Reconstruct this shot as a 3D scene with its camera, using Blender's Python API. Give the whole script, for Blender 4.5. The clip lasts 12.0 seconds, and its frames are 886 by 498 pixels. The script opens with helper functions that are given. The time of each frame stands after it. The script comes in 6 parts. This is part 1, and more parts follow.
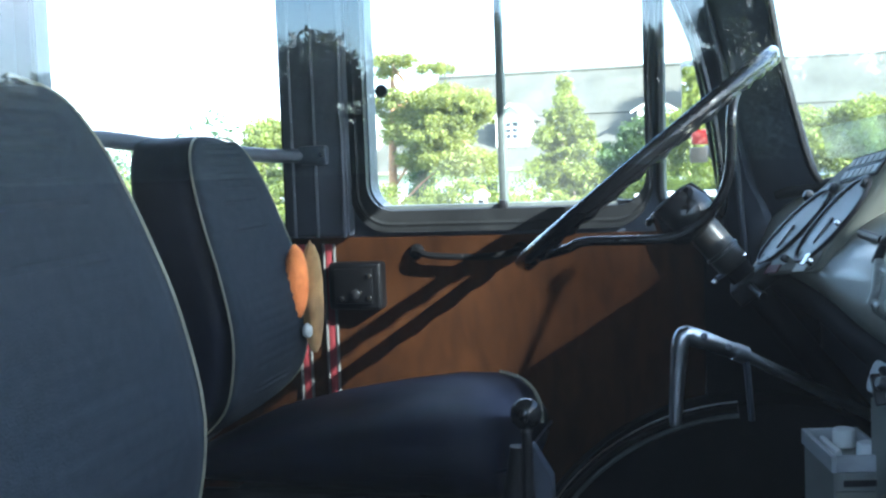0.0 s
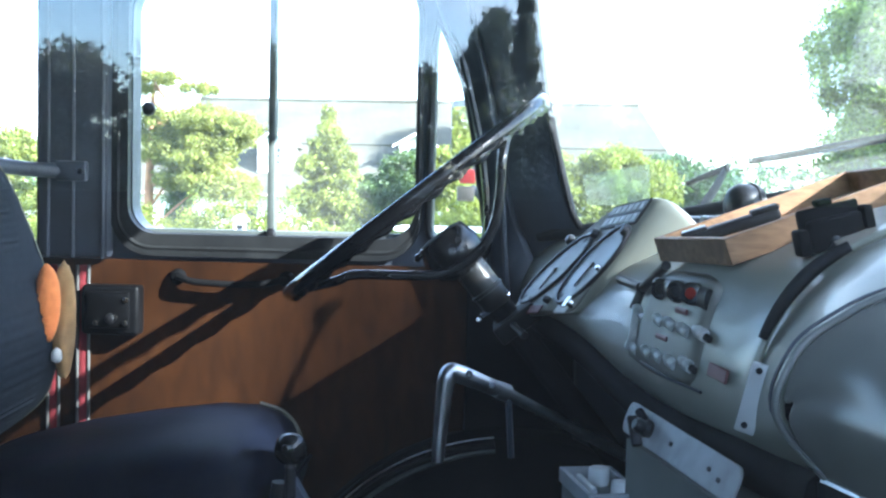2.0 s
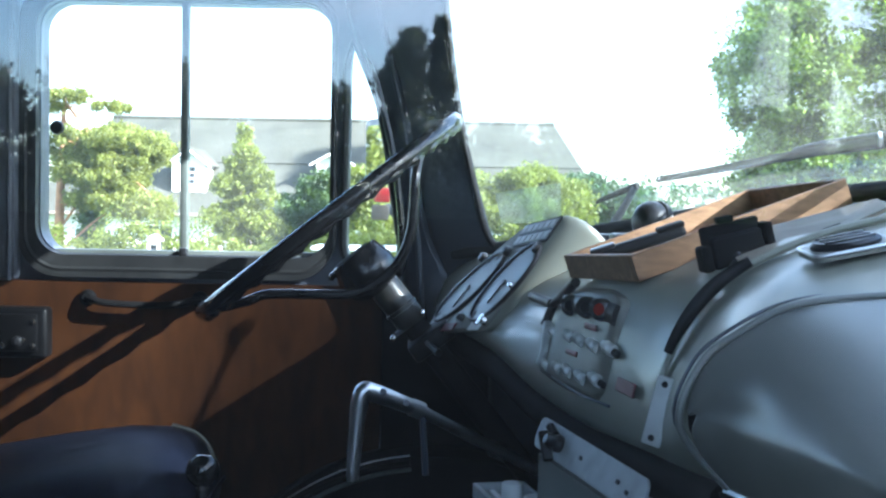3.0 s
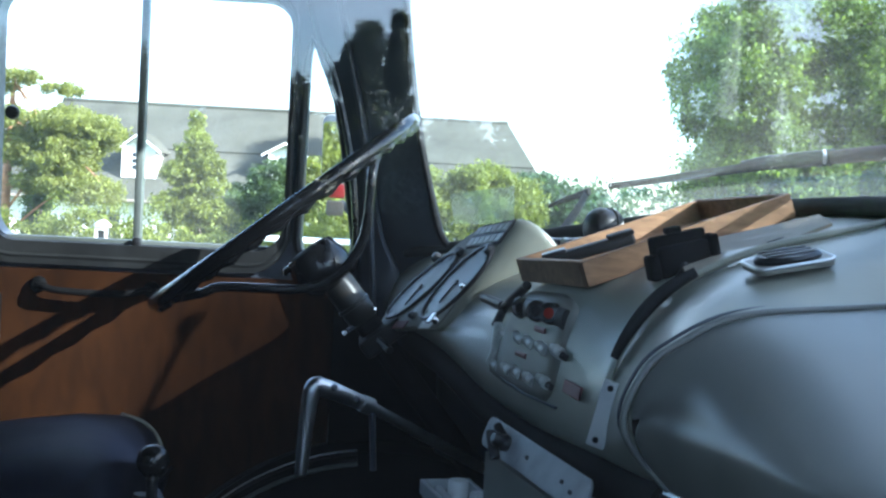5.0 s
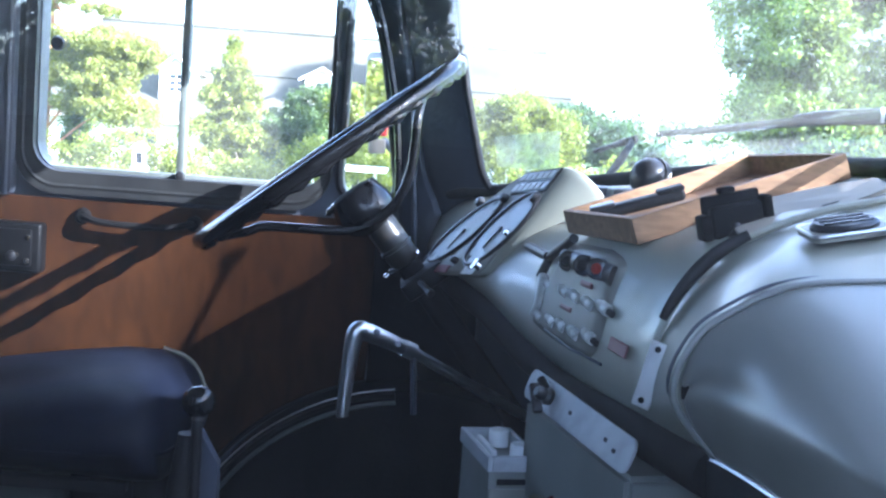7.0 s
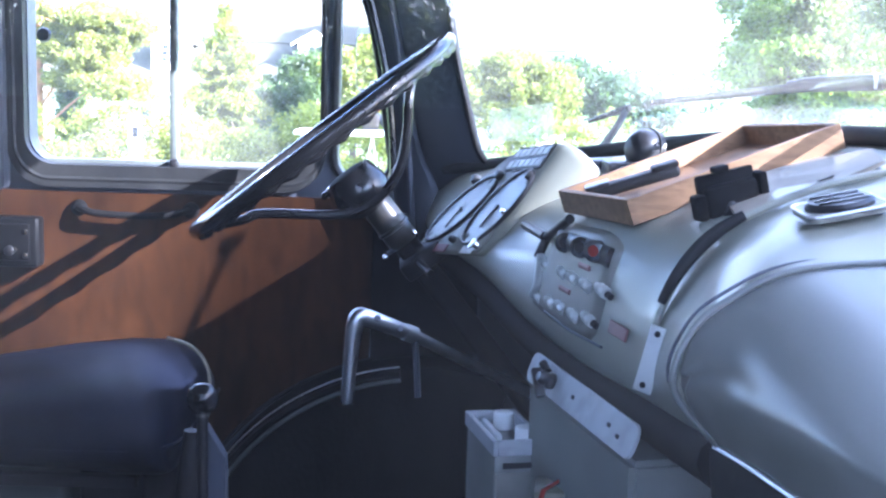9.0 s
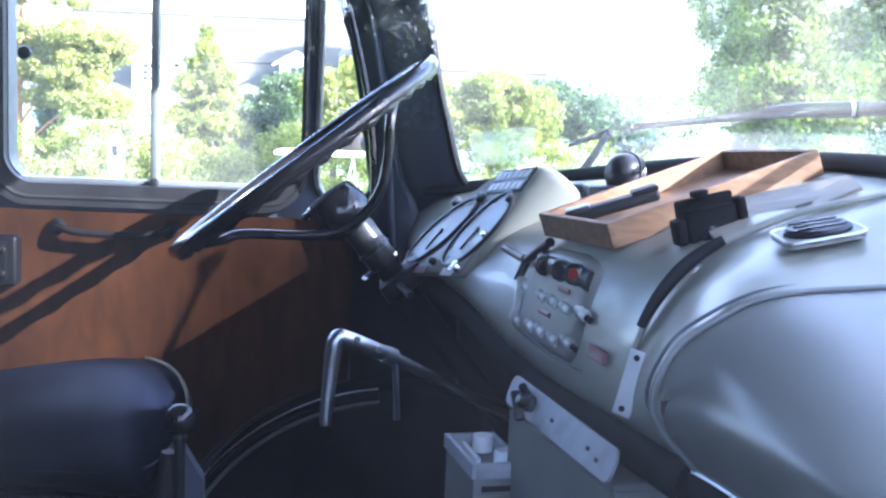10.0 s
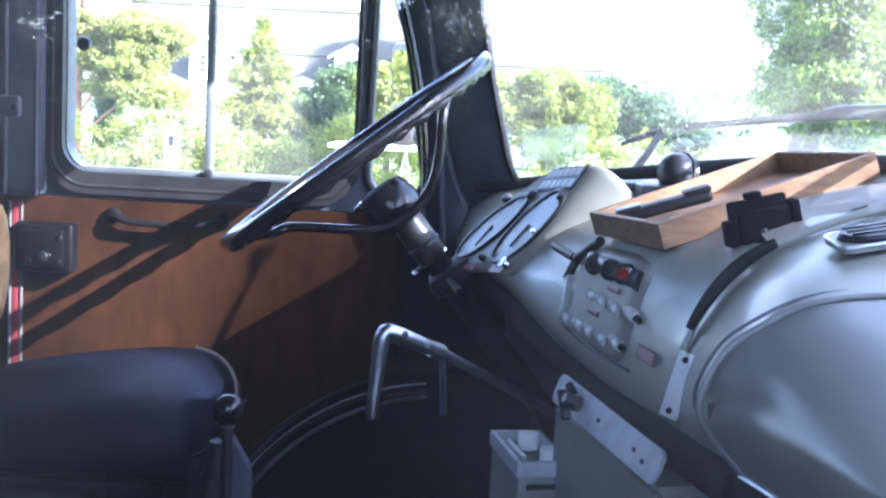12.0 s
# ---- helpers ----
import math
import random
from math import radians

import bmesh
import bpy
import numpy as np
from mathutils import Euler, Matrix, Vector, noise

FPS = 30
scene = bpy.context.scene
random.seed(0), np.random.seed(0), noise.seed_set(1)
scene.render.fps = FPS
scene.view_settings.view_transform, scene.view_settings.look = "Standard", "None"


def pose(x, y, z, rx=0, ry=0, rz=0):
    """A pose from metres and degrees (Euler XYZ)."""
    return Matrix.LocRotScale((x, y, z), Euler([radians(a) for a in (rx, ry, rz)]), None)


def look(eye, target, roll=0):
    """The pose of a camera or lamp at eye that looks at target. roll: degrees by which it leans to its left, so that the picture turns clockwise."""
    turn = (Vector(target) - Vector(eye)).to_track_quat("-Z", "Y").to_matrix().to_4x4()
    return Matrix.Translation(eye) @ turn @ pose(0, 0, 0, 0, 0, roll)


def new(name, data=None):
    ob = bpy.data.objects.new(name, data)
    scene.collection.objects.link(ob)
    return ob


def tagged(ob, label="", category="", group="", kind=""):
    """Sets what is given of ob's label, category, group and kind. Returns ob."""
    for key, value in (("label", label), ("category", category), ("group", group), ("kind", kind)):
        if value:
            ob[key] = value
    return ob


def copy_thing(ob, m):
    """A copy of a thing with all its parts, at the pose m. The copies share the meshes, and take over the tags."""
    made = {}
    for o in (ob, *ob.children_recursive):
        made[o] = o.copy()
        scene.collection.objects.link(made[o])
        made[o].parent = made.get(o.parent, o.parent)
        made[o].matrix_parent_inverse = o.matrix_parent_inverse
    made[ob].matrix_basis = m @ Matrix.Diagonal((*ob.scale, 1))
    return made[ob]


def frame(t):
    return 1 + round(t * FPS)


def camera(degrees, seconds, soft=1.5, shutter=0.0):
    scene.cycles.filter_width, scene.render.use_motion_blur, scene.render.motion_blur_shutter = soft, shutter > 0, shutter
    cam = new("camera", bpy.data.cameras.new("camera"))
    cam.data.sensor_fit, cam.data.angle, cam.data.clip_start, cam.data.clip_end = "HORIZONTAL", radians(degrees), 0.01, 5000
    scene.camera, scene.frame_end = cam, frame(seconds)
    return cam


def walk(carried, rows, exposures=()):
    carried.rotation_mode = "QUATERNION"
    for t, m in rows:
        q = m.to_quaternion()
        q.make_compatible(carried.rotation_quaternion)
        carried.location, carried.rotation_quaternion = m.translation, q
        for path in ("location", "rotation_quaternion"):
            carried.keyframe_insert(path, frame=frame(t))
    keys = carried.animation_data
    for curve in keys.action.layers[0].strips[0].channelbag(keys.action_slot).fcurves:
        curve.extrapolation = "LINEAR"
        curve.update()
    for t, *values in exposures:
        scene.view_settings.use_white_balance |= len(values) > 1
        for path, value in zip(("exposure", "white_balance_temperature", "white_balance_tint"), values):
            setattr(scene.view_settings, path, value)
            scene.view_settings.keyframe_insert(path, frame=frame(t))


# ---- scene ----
cam = camera(42.0, 12.0, soft=2.35)
PATH = [
    (0, (0.042, -0.165, 1.192), (-0.513, 1.751, 1.042), -2.2),
    (0.5, (0.034, -0.138, 1.186), (-0.286, 1.831, 1.04), -0.0),
    (1, (0.034, -0.142, 1.195), (-0.236, 1.837, 1.102), 0.4),
    (1.5, (0.025, -0.15, 1.199), (-0.161, 1.838, 1.091), 1.0),
    (2, (0.02, -0.153, 1.196), (-0.123, 1.839, 1.092), 1.2),
    (2.5, (0.025, -0.159, 1.197), (0.003, 1.84, 1.149), 1.0),
    (3, (0.027, -0.16, 1.196), (0.025, 1.839, 1.127), 1.0),
    (3.5, (0.03, -0.166, 1.199), (0.061, 1.833, 1.131), 1.7),
    (5.5, (0.015, -0.187, 1.203), (0.116, 1.809, 1.119), 3.1),
    (6, (0.01, -0.185, 1.205), (0.129, 1.805, 1.048), 3.3),
    (6.5, (0.007, -0.182, 1.219), (0.097, 1.807, 1.03), 3.8),
    (7, (0.004, -0.178, 1.227), (0.038, 1.812, 1.026), 4.3),
    (9, (0.009, -0.17, 1.26), (0.043, 1.811, 0.987), 1.7),
    (9.5, (0.006, -0.177, 1.262), (0.078, 1.807, 1.016), 2.2),
    (10, (0.008, -0.171, 1.261), (0.076, 1.814, 1.026), 2.3),
    (10.5, (0.009, -0.174, 1.261), (0.07, 1.81, 1.023), 2.4),
    (11, (0.009, -0.173, 1.261), (0.057, 1.813, 1.029), 2.8),
    (11.5, (0.012, -0.168, 1.263), (0.026, 1.818, 1.026), 2.2),
    (12, (0.01, -0.171, 1.263), (-0.01, 1.814, 1.015), 3.1),
]
EXPOSURES = [(0.0, 3.52, 5400, 2), (0.5, 3.92, 5400, 4), (1.0, 4.02, 5450, 5), (1.5, 3.80, 5450, 6), (2.0, 3.72, 5430, 6), (2.5, 3.44, 5400, 6), (3.5, 3.20, 5400, 5), (5.5, 2.82, 5400, 4), (6.5, 3.57, 5350, 11), (7.0, 3.95, 5250, 16), (9.0, 4.40, 5250, 24), (10.5, 4.06, 5300, 23), (12.0, 4.06, 5300, 23)]
walk(cam, [(t, look(e, g, r)) for t, e, g, r in PATH], EXPOSURES)

# ---- world, sun, exposure ----
SUN_WAY = Vector((-2.05, 1.0, -1.23)).normalized()
world = bpy.data.worlds.new("sky")
scene.world = world
world.use_nodes = True
wn, wl = world.node_tree.nodes, world.node_tree.links
wn.clear()
w_out = wn.new("ShaderNodeOutputWorld")
w_bg = wn.new("ShaderNodeBackground")
w_sky = wn.new("ShaderNodeTexSky")
w_sky.sky_type = "NISHITA"
w_sky.sun_disc = False
w_sky.sun_elevation = math.asin(-SUN_WAY.z)
w_sky.sun_rotation = math.atan2(-SUN_WAY.x, -SUN_WAY.y)
w_sky.dust_density = 1.0
w_sky.ozone_density = 2.0
w_tc = wn.new("ShaderNodeTexCoord")
w_map = wn.new("ShaderNodeMapping")
w_map.inputs["Scale"].default_value = (1.0, 1.0, 2.4)
w_noise = wn.new("ShaderNodeTexNoise")
w_noise.inputs["Scale"].default_value = 2.3
w_noise.inputs["Detail"].default_value = 7.0
w_noise.inputs["Roughness"].default_value = 0.55
w_ramp = wn.new("ShaderNodeValToRGB")
w_ramp.color_ramp.elements[0].position = 0.46
w_ramp.color_ramp.elements[1].position = 0.68
w_mix = wn.new("ShaderNodeMixRGB")
w_mix.inputs["Color2"].default_value = (5.8, 6.2, 6.8, 1)
wl.new(w_tc.outputs["Generated"], w_map.inputs["Vector"])
wl.new(w_map.outputs["Vector"], w_noise.inputs["Vector"])
wl.new(w_noise.outputs["Fac"], w_ramp.inputs["Fac"])
wl.new(w_ramp.outputs["Color"], w_mix.inputs["Fac"])
wl.new(w_sky.outputs["Color"], w_mix.inputs["Color1"])
wl.new(w_mix.outputs["Color"], w_bg.inputs["Color"])
w_bg.inputs["Strength"].default_value = 0.12
wl.new(w_bg.outputs["Background"], w_out.inputs["Surface"])

sun_data = bpy.data.lights.new("sun", "SUN")
sun_data.energy = 5.0
sun_data.angle = radians(0.55)
sun_data.color = (1.0, 0.94, 0.85)
sun = new("sun", sun_data)
sun.matrix_world = look((20, -15, 16), Vector((20, -15, 16)) + SUN_WAY)


# ---- materials ----
def material(name, colour, rough=0.6, metal=0.0, vary=0.12, scale=8.0, bump=0.0, bump_scale=120.0,
             dirt=0.0, dirt_colour=(0.12, 0.1, 0.08), stretch=(1, 1, 1), coat=0.0, specular=0.5, island=0.0, piece=0.0):
    m = bpy.data.materials.new(name)
    m.use_nodes = True
    n, l = m.node_tree.nodes, m.node_tree.links
    b = n["Principled BSDF"]
    b.inputs["Roughness"].default_value = rough
    b.inputs["Metallic"].default_value = metal
    b.inputs["Coat Weight"].default_value = coat
    b.inputs["Specular IOR Level"].default_value = specular
    tc = n.new("ShaderNodeTexCoord")
    mp = n.new("ShaderNodeMapping")
    mp.inputs["Scale"].default_value = stretch
    l.new(tc.outputs["Object"], mp.inputs["Vector"])
    noi = n.new("ShaderNodeTexNoise")
    noi.inputs["Scale"].default_value = scale
    noi.inputs["Detail"].default_value = 6.0
    noi.inputs["Roughness"].default_value = 0.6
    l.new(mp.outputs["Vector"], noi.inputs["Vector"])
    ramp = n.new("ShaderNodeValToRGB")
    ramp.color_ramp.elements[0].position, ramp.color_ramp.elements[1].position = 0.3, 0.7
    ramp.color_ramp.elements[0].color = (*[c * (1 - vary) for c in colour], 1)
    ramp.color_ramp.elements[1].color = (*[min(1, c * (1 + vary)) for c in colour], 1)
    l.new(noi.outputs["Fac"], ramp.inputs["Fac"])
    col = ramp.outputs["Color"]
    if island or piece:
        src = n.new("ShaderNodeNewGeometry").outputs["Random Per Island"] if island else n.new("ShaderNodeObjectInfo").outputs["Random"]
        hsv = n.new("ShaderNodeHueSaturation")
        mr = n.new("ShaderNodeMapRange")
        a = island or piece
        mr.inputs["To Min"].default_value, mr.inputs["To Max"].default_value = 1 - a, 1 + a
        l.new(src, mr.inputs["Value"])
        l.new(mr.outputs["Result"], hsv.inputs["Value"])
        l.new(col, hsv.inputs["Color"])
        col = hsv.outputs["Color"]
    if dirt:
        n2 = n.new("ShaderNodeTexNoise")
        n2.inputs["Scale"].default_value = scale * 0.37
        n2.inputs["Detail"].default_value = 9.0
        n2.inputs["Roughness"].default_value = 0.7
        l.new(tc.outputs["Object"], n2.inputs["Vector"])
        r2 = n.new("ShaderNodeValToRGB")
        r2.color_ramp.elements[0].position, r2.color_ramp.elements[1].position = 0.48, 0.75
        r2.color_ramp.elements[1].color = (dirt, dirt, dirt, 1)
        l.new(n2.outputs["Fac"], r2.inputs["Fac"])
        mx = n.new("ShaderNodeMixRGB")
        mx.inputs["Color2"].default_value = (*dirt_colour, 1)
        l.new(r2.outputs["Color"], mx.inputs["Fac"])
        l.new(col, mx.inputs["Color1"])
        col = mx.outputs["Color"]
        mr2 = n.new("ShaderNodeMapRange")
        mr2.inputs["To Min"].default_value, mr2.inputs["To Max"].default_value = rough, min(1, rough + 0.25)
        l.new(r2.outputs["Color"], mr2.inputs["Value"])
        l.new(mr2.outputs["Result"], b.inputs["Roughness"])
    l.new(col, b.inputs["Base Color"])
    if bump:
        nb = n.new("ShaderNodeTexNoise")
        nb.inputs["Scale"].default_value = bump_scale
        nb.inputs["Detail"].default_value = 4.0
        l.new(mp.outputs["Vector"], nb.inputs["Vector"])
        bp = n.new("ShaderNodeBump")
        bp.inputs["Strength"].default_value = bump
        bp.inputs["Distance"].default_value = 0.002
        l.new(nb.outputs["Fac"], bp.inputs["Height"])
        l.new(bp.outputs["Normal"], b.inputs["Normal"])
    return m


def wood(name, dark, light, rough=0.45, along=(1.2, 14, 14), coat=0.1, bump=0.15):
    m = material(name, light, rough, vary=0.0, bump=bump, bump_scale=60, stretch=along, coat=coat)
    n, l = m.node_tree.nodes, m.node_tree.links
    b = n["Principled BSDF"]
    b.inputs["Specular IOR Level"].default_value = 0.25
    tc = n.new("ShaderNodeTexCoord")
    mp = n.new("ShaderNodeMapping")
    mp.inputs["Scale"].default_value = along
    wv = n.new("ShaderNodeTexNoise")
    wv.inputs["Scale"].default_value = 6.0
    wv.inputs["Detail"].default_value = 8.0
    wv.inputs["Distortion"].default_value = 0.8
    big = n.new("ShaderNodeTexNoise")
    big.inputs["Scale"].default_value = 3.0
    rp = n.new("ShaderNodeValToRGB")
    rp.color_ramp.elements[0].position, rp.color_ramp.elements[1].position = 0.32, 0.68
    rp.color_ramp.elements[0].color, rp.color_ramp.elements[1].color = (*dark, 1), (*light, 1)
    mx = n.new("ShaderNodeMixRGB")
    mx.blend_type = "MULTIPLY"
    mx.inputs["Fac"].default_value = 0.35
    l.new(tc.outputs["Object"], mp.inputs["Vector"])
    l.new(mp.outputs["Vector"], wv.inputs["Vector"])
    l.new(tc.outputs["Object"], big.inputs["Vector"])
    l.new(wv.outputs["Fac"], rp.inputs["Fac"])
    l.new(rp.outputs["Color"], mx.inputs["Color1"])
    l.new(big.outputs["Fac"], mx.inputs["Color2"])
    l.new(mx.outputs["Color"], b.inputs["Base Color"])
    return m


def leaf_material(name, colour, island=0.45, through_light=0.5):
    m = material(name, colour, 0.55, vary=0.35, scale=2.2, island=island)
    n, l = m.node_tree.nodes, m.node_tree.links
    b, out = n["Principled BSDF"], n["Material Output"]
    tr = n.new("ShaderNodeBsdfTranslucent")
    src = b.inputs["Base Color"].links[0].from_socket
    warm = n.new("ShaderNodeMixRGB")
    warm.blend_type = "MULTIPLY"
    warm.inputs["Fac"].default_value = 1.0
    warm.inputs["Color2"].default_value = (1.0, 1.0, 0.45, 1)
    l.new(src, warm.inputs["Color1"])
    l.new(warm.outputs["Color"], tr.inputs["Color"])
    mix = n.new("ShaderNodeMixShader")
    mix.inputs["Fac"].default_value = through_light
    l.new(b.outputs["BSDF"], mix.inputs[1])
    l.new(tr.outputs["BSDF"], mix.inputs[2])
    l.new(mix.outputs["Shader"], out.inputs["Surface"])
    return m


def glass(name, gloss=0.04, dust=0.0, tint=(1, 1, 1), dust_scale=9.0, haze_floor=0.0, haze_patches=()):
    """Thin pane: clear, mirror-like by Fresnel, with a film of dust that doubles as haze and, where given, painted haze
    patches (centre, size, amount).
    """
    m = bpy.data.materials.new(name)
    m.use_nodes = True
    n, l = m.node_tree.nodes, m.node_tree.links
    n.remove(n["Principled BSDF"])
    out = n["Material Output"]
    tr, gl = n.new("ShaderNodeBsdfTransparent"), n.new("ShaderNodeBsdfGlossy")
    tr.inputs["Color"].default_value = (*tint, 1)
    gl.inputs["Roughness"].default_value = 0.0
    fr = n.new("ShaderNodeLayerWeight")
    fr.inputs["Blend"].default_value = 0.5
    pw = n.new("ShaderNodeMath")
    pw.operation = "POWER"
    pw.inputs[1].default_value = 4.0
    l.new(fr.outputs["Facing"], pw.inputs[0])
    mu = n.new("ShaderNodeMath")
    mu.operation = "MULTIPLY_ADD"
    mu.inputs[1].default_value = 0.5
    mu.inputs[2].default_value = gloss
    l.new(pw.outputs["Value"], mu.inputs[0])
    mix = n.new("ShaderNodeMixShader")
    l.new(mu.outputs["Value"], mix.inputs["Fac"])
    l.new(tr.outputs["BSDF"], mix.inputs[1])
    l.new(gl.outputs["BSDF"], mix.inputs[2])
    last = mix
    if dust:
        df = n.new("ShaderNodeBsdfDiffuse")
        df.inputs["Color"].default_value = (0.78, 0.75, 0.69, 1)
        tl = n.new("ShaderNodeBsdfTranslucent")
        tl.inputs["Color"].default_value = (0.78, 0.75, 0.69, 1)
        both = n.new("ShaderNodeMixShader")
        l.new(df.outputs["BSDF"], both.inputs[1])
        l.new(tl.outputs["BSDF"], both.inputs[2])
        tc, no, rp = n.new("ShaderNodeTexCoord"), n.new("ShaderNodeTexNoise"), n.new("ShaderNodeMapRange")
        no.inputs["Scale"].default_value = dust_scale
        no.inputs["Detail"].default_value = 5.0
        rp.inputs["From Min"].default_value, rp.inputs["From Max"].default_value = 0.35, 0.75
        rp.inputs["To Min"].default_value, rp.inputs["To Max"].default_value = haze_floor, dust
        l.new(tc.outputs["Object"], no.inputs["Vector"])
        l.new(no.outputs["Fac"], rp.inputs["Value"])
        amount = rp.outputs["Result"]
        for at, size, most in haze_patches:
            sm, gr, ml = n.new("ShaderNodeMapping"), n.new("ShaderNodeTexGradient"), n.new("ShaderNodeMath")
            gr.gradient_type = "SPHERICAL"
            sm.vector_type = "TEXTURE"
            sm.inputs["Location"].default_value, sm.inputs["Scale"].default_value = at, size
            ml.operation = "MULTIPLY_ADD"
            ml.inputs[1].default_value = most
            l.new(tc.outputs["Object"], sm.inputs["Vector"])
            l.new(sm.outputs["Vector"], gr.inputs["Vector"])
            l.new(gr.outputs["Fac"], ml.inputs[0])
            l.new(amount, ml.inputs[2])
            amount = ml.outputs["Value"]
        mix2 = n.new("ShaderNodeMixShader")
        l.new(amount, mix2.inputs["Fac"])
        l.new(mix.outputs["Shader"], mix2.inputs[1])
        l.new(both.outputs["Shader"], mix2.inputs[2])
        last = mix2
    l.new(last.outputs["Shader"], out.inputs["Surface"])
    return m


M_BODY = material("dark_painted_metal", (0.055, 0.064, 0.084), 0.42, vary=0.25, scale=6, bump=0.05, dirt=0.3, dirt_colour=(0.05, 0.048, 0.046))
M_PIPEWHITE = material("dull_white_piping", (0.10, 0.096, 0.09), 0.6, vary=0.1, scale=40, dirt=0.3)
M_MATT = material("matt_black_plastic", (0.008, 0.008, 0.009), 0.6, vary=0.2, scale=30, bump=0.1, specular=0.2)
M_RUBBER = material("black_rubber", (0.014, 0.0145, 0.015), 0.5, vary=0.3, scale=20, bump=0.1, dirt=0.3, dirt_colour=(0.045, 0.045, 0.042), specular=0.35)
M_GLOSSBLACK = material("black_bakelite", (0.009, 0.009, 0.010), 0.19, vary=0.2, scale=12, coat=0.08, specular=0.32, dirt=0.2, dirt_colour=(0.05, 0.05, 0.05))
M_PLASTIC = material("black_plastic", (0.014, 0.014, 0.016), 0.38, vary=0.25, scale=30, bump=0.08, specular=0.35)
M_WOODPANEL = wood("brown_hardboard_panel", (0.0235, 0.0082, 0.0020), (0.0400, 0.0140, 0.0034), 0.6, (5, 5, 1.6), coat=0.0, bump=0.05)
M_WOODPANEL.node_tree.nodes["Principled BSDF"].inputs["Specular IOR Level"].default_value = 0.12
M_CRATE = wood("raw_pine_wood", (0.205, 0.115, 0.058), (0.345, 0.195, 0.098), 0.6, (2.5, 22, 22), coat=0.0)
M_DASH = material("grey_hammered_paint", (0.222, 0.224, 0.182), 0.35, vary=0.14, scale=5, bump=0.12, bump_scale=180, dirt=0.35, dirt_colour=(0.11, 0.107, 0.10), coat=0.12, specular=0.4)
M_DOME = material("grey_smooth_paint", (0.118, 0.124, 0.114), 0.38, vary=0.12, scale=4, bump=0.05, bump_scale=60, dirt=0.35, dirt_colour=(0.10, 0.10, 0.095), coat=0.34)
M_DOME.node_tree.nodes["Principled BSDF"].inputs["Coat Roughness"].default_value = 0.42

M_FACE = material("grey_instrument_plate", (0.20, 0.195, 0.165), 0.42, vary=0.15, scale=20, dirt=0.3)
M_DIAL = material("grey_dial_face", (0.145, 0.15, 0.145), 0.42, vary=0.2, scale=25, coat=0.1)
M_CHROME = material("worn_chrome", (0.62, 0.62, 0.62), 0.22, 1.0, vary=0.1, scale=25, bump=0.05, dirt=0.4, dirt_colour=(0.2, 0.19, 0.18))
M_ALU = material("worn_aluminium", (0.52, 0.53, 0.54), 0.36, 1.0, vary=0.12, scale=18, bump=0.12, dirt=0.5, dirt_colour=(0.16, 0.16, 0.17))
M_LOCK = material("black_japanned_metal", (0.004, 0.004, 0.0045), 0.42, vary=0.3, scale=25, bump=0.1, specular=0.18)
M_SEATBASE = material("dark_green_enamel", (0.020, 0.026, 0.020), 0.5, vary=0.2, scale=9, dirt=0.3, dirt_colour=(0.03, 0.03, 0.027))
M_STRAP = material("bright_brushed_metal", (0.80, 0.80, 0.78), 0.38, 0.25, vary=0.12, scale=30, bump=0.1, dirt=0.25, dirt_colour=(0.35, 0.34, 0.32))
M_COLLAR = material("dark_grey_cast_metal", (0.022, 0.0215, 0.019), 0.32, 0.0, specular=0.3, vary=0.15, scale=14, dirt=0.3)
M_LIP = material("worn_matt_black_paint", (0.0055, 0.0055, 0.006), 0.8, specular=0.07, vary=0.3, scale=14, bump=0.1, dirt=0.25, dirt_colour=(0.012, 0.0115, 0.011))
# Seal colour lightened to stand in for haze at the glass base.
M_HAZYSEAL = material("hazed_grey_rubber", (0.025, 0.0255, 0.026), 0.7, specular=0.2, vary=0.3, scale=20, dirt=0.4, dirt_colour=(0.08, 0.078, 0.074))
M_PLY = material("grey_brown_board", (0.21, 0.185, 0.145), 0.6, vary=0.15, scale=12, stretch=(2, 14, 14), bump=0.1, dirt=0.3)
M_SASH = material("grey_green_sash_metal", (0.12, 0.135, 0.125), 0.45, 0.2, vary=0.15, scale=14, dirt=0.4)
M_FABRIC = material("dark_blue_grey_fabric", (0.0165, 0.022, 0.030), 0.9, vary=0.2, scale=60, bump=0.5, bump_scale=500, specular=0.2)
M_VINYL = material("black_vinyl", (0.0038, 0.0052, 0.011), 0.50, specular=0.06, vary=0.25, scale=12, bump=0.25, bump_scale=160, dirt=0.25, dirt_colour=(0.010, 0.0105, 0.013))
M_PIPING = material("cream_piping", (0.16, 0.155, 0.11), 0.5, vary=0.15, scale=40, dirt=0.3)
M_FOAM = material("orange_foam", (0.95, 0.27, 0.075), 0.95, vary=0.2, scale=60, bump=1.0, bump_scale=260)
M_FOAM_OLD = material("yellowed_foam", (0.46, 0.27, 0.11), 0.95, vary=0.25, scale=50, bump=1.0, bump_scale=260, dirt=0.4)
M_RED = material("red_webbing", (0.18, 0.017, 0.022), 0.7, vary=0.2, scale=60, bump=0.4, bump_scale=400)
M_WHITE = material("white_enamel", (0.74, 0.74, 0.72), 0.4, vary=0.06, scale=20, dirt=0.35, dirt_colour=(0.4, 0.38, 0.33))
M_KNOBWHITE = material("yellowed_clear_plastic", (0.50, 0.50, 0.46), 0.28, vary=0.25, scale=120, coat=0.2)
M_REDLENS = material("red_lens", (0.22, 0.018, 0.012), 0.15, vary=0.1, scale=40, coat=0.8)
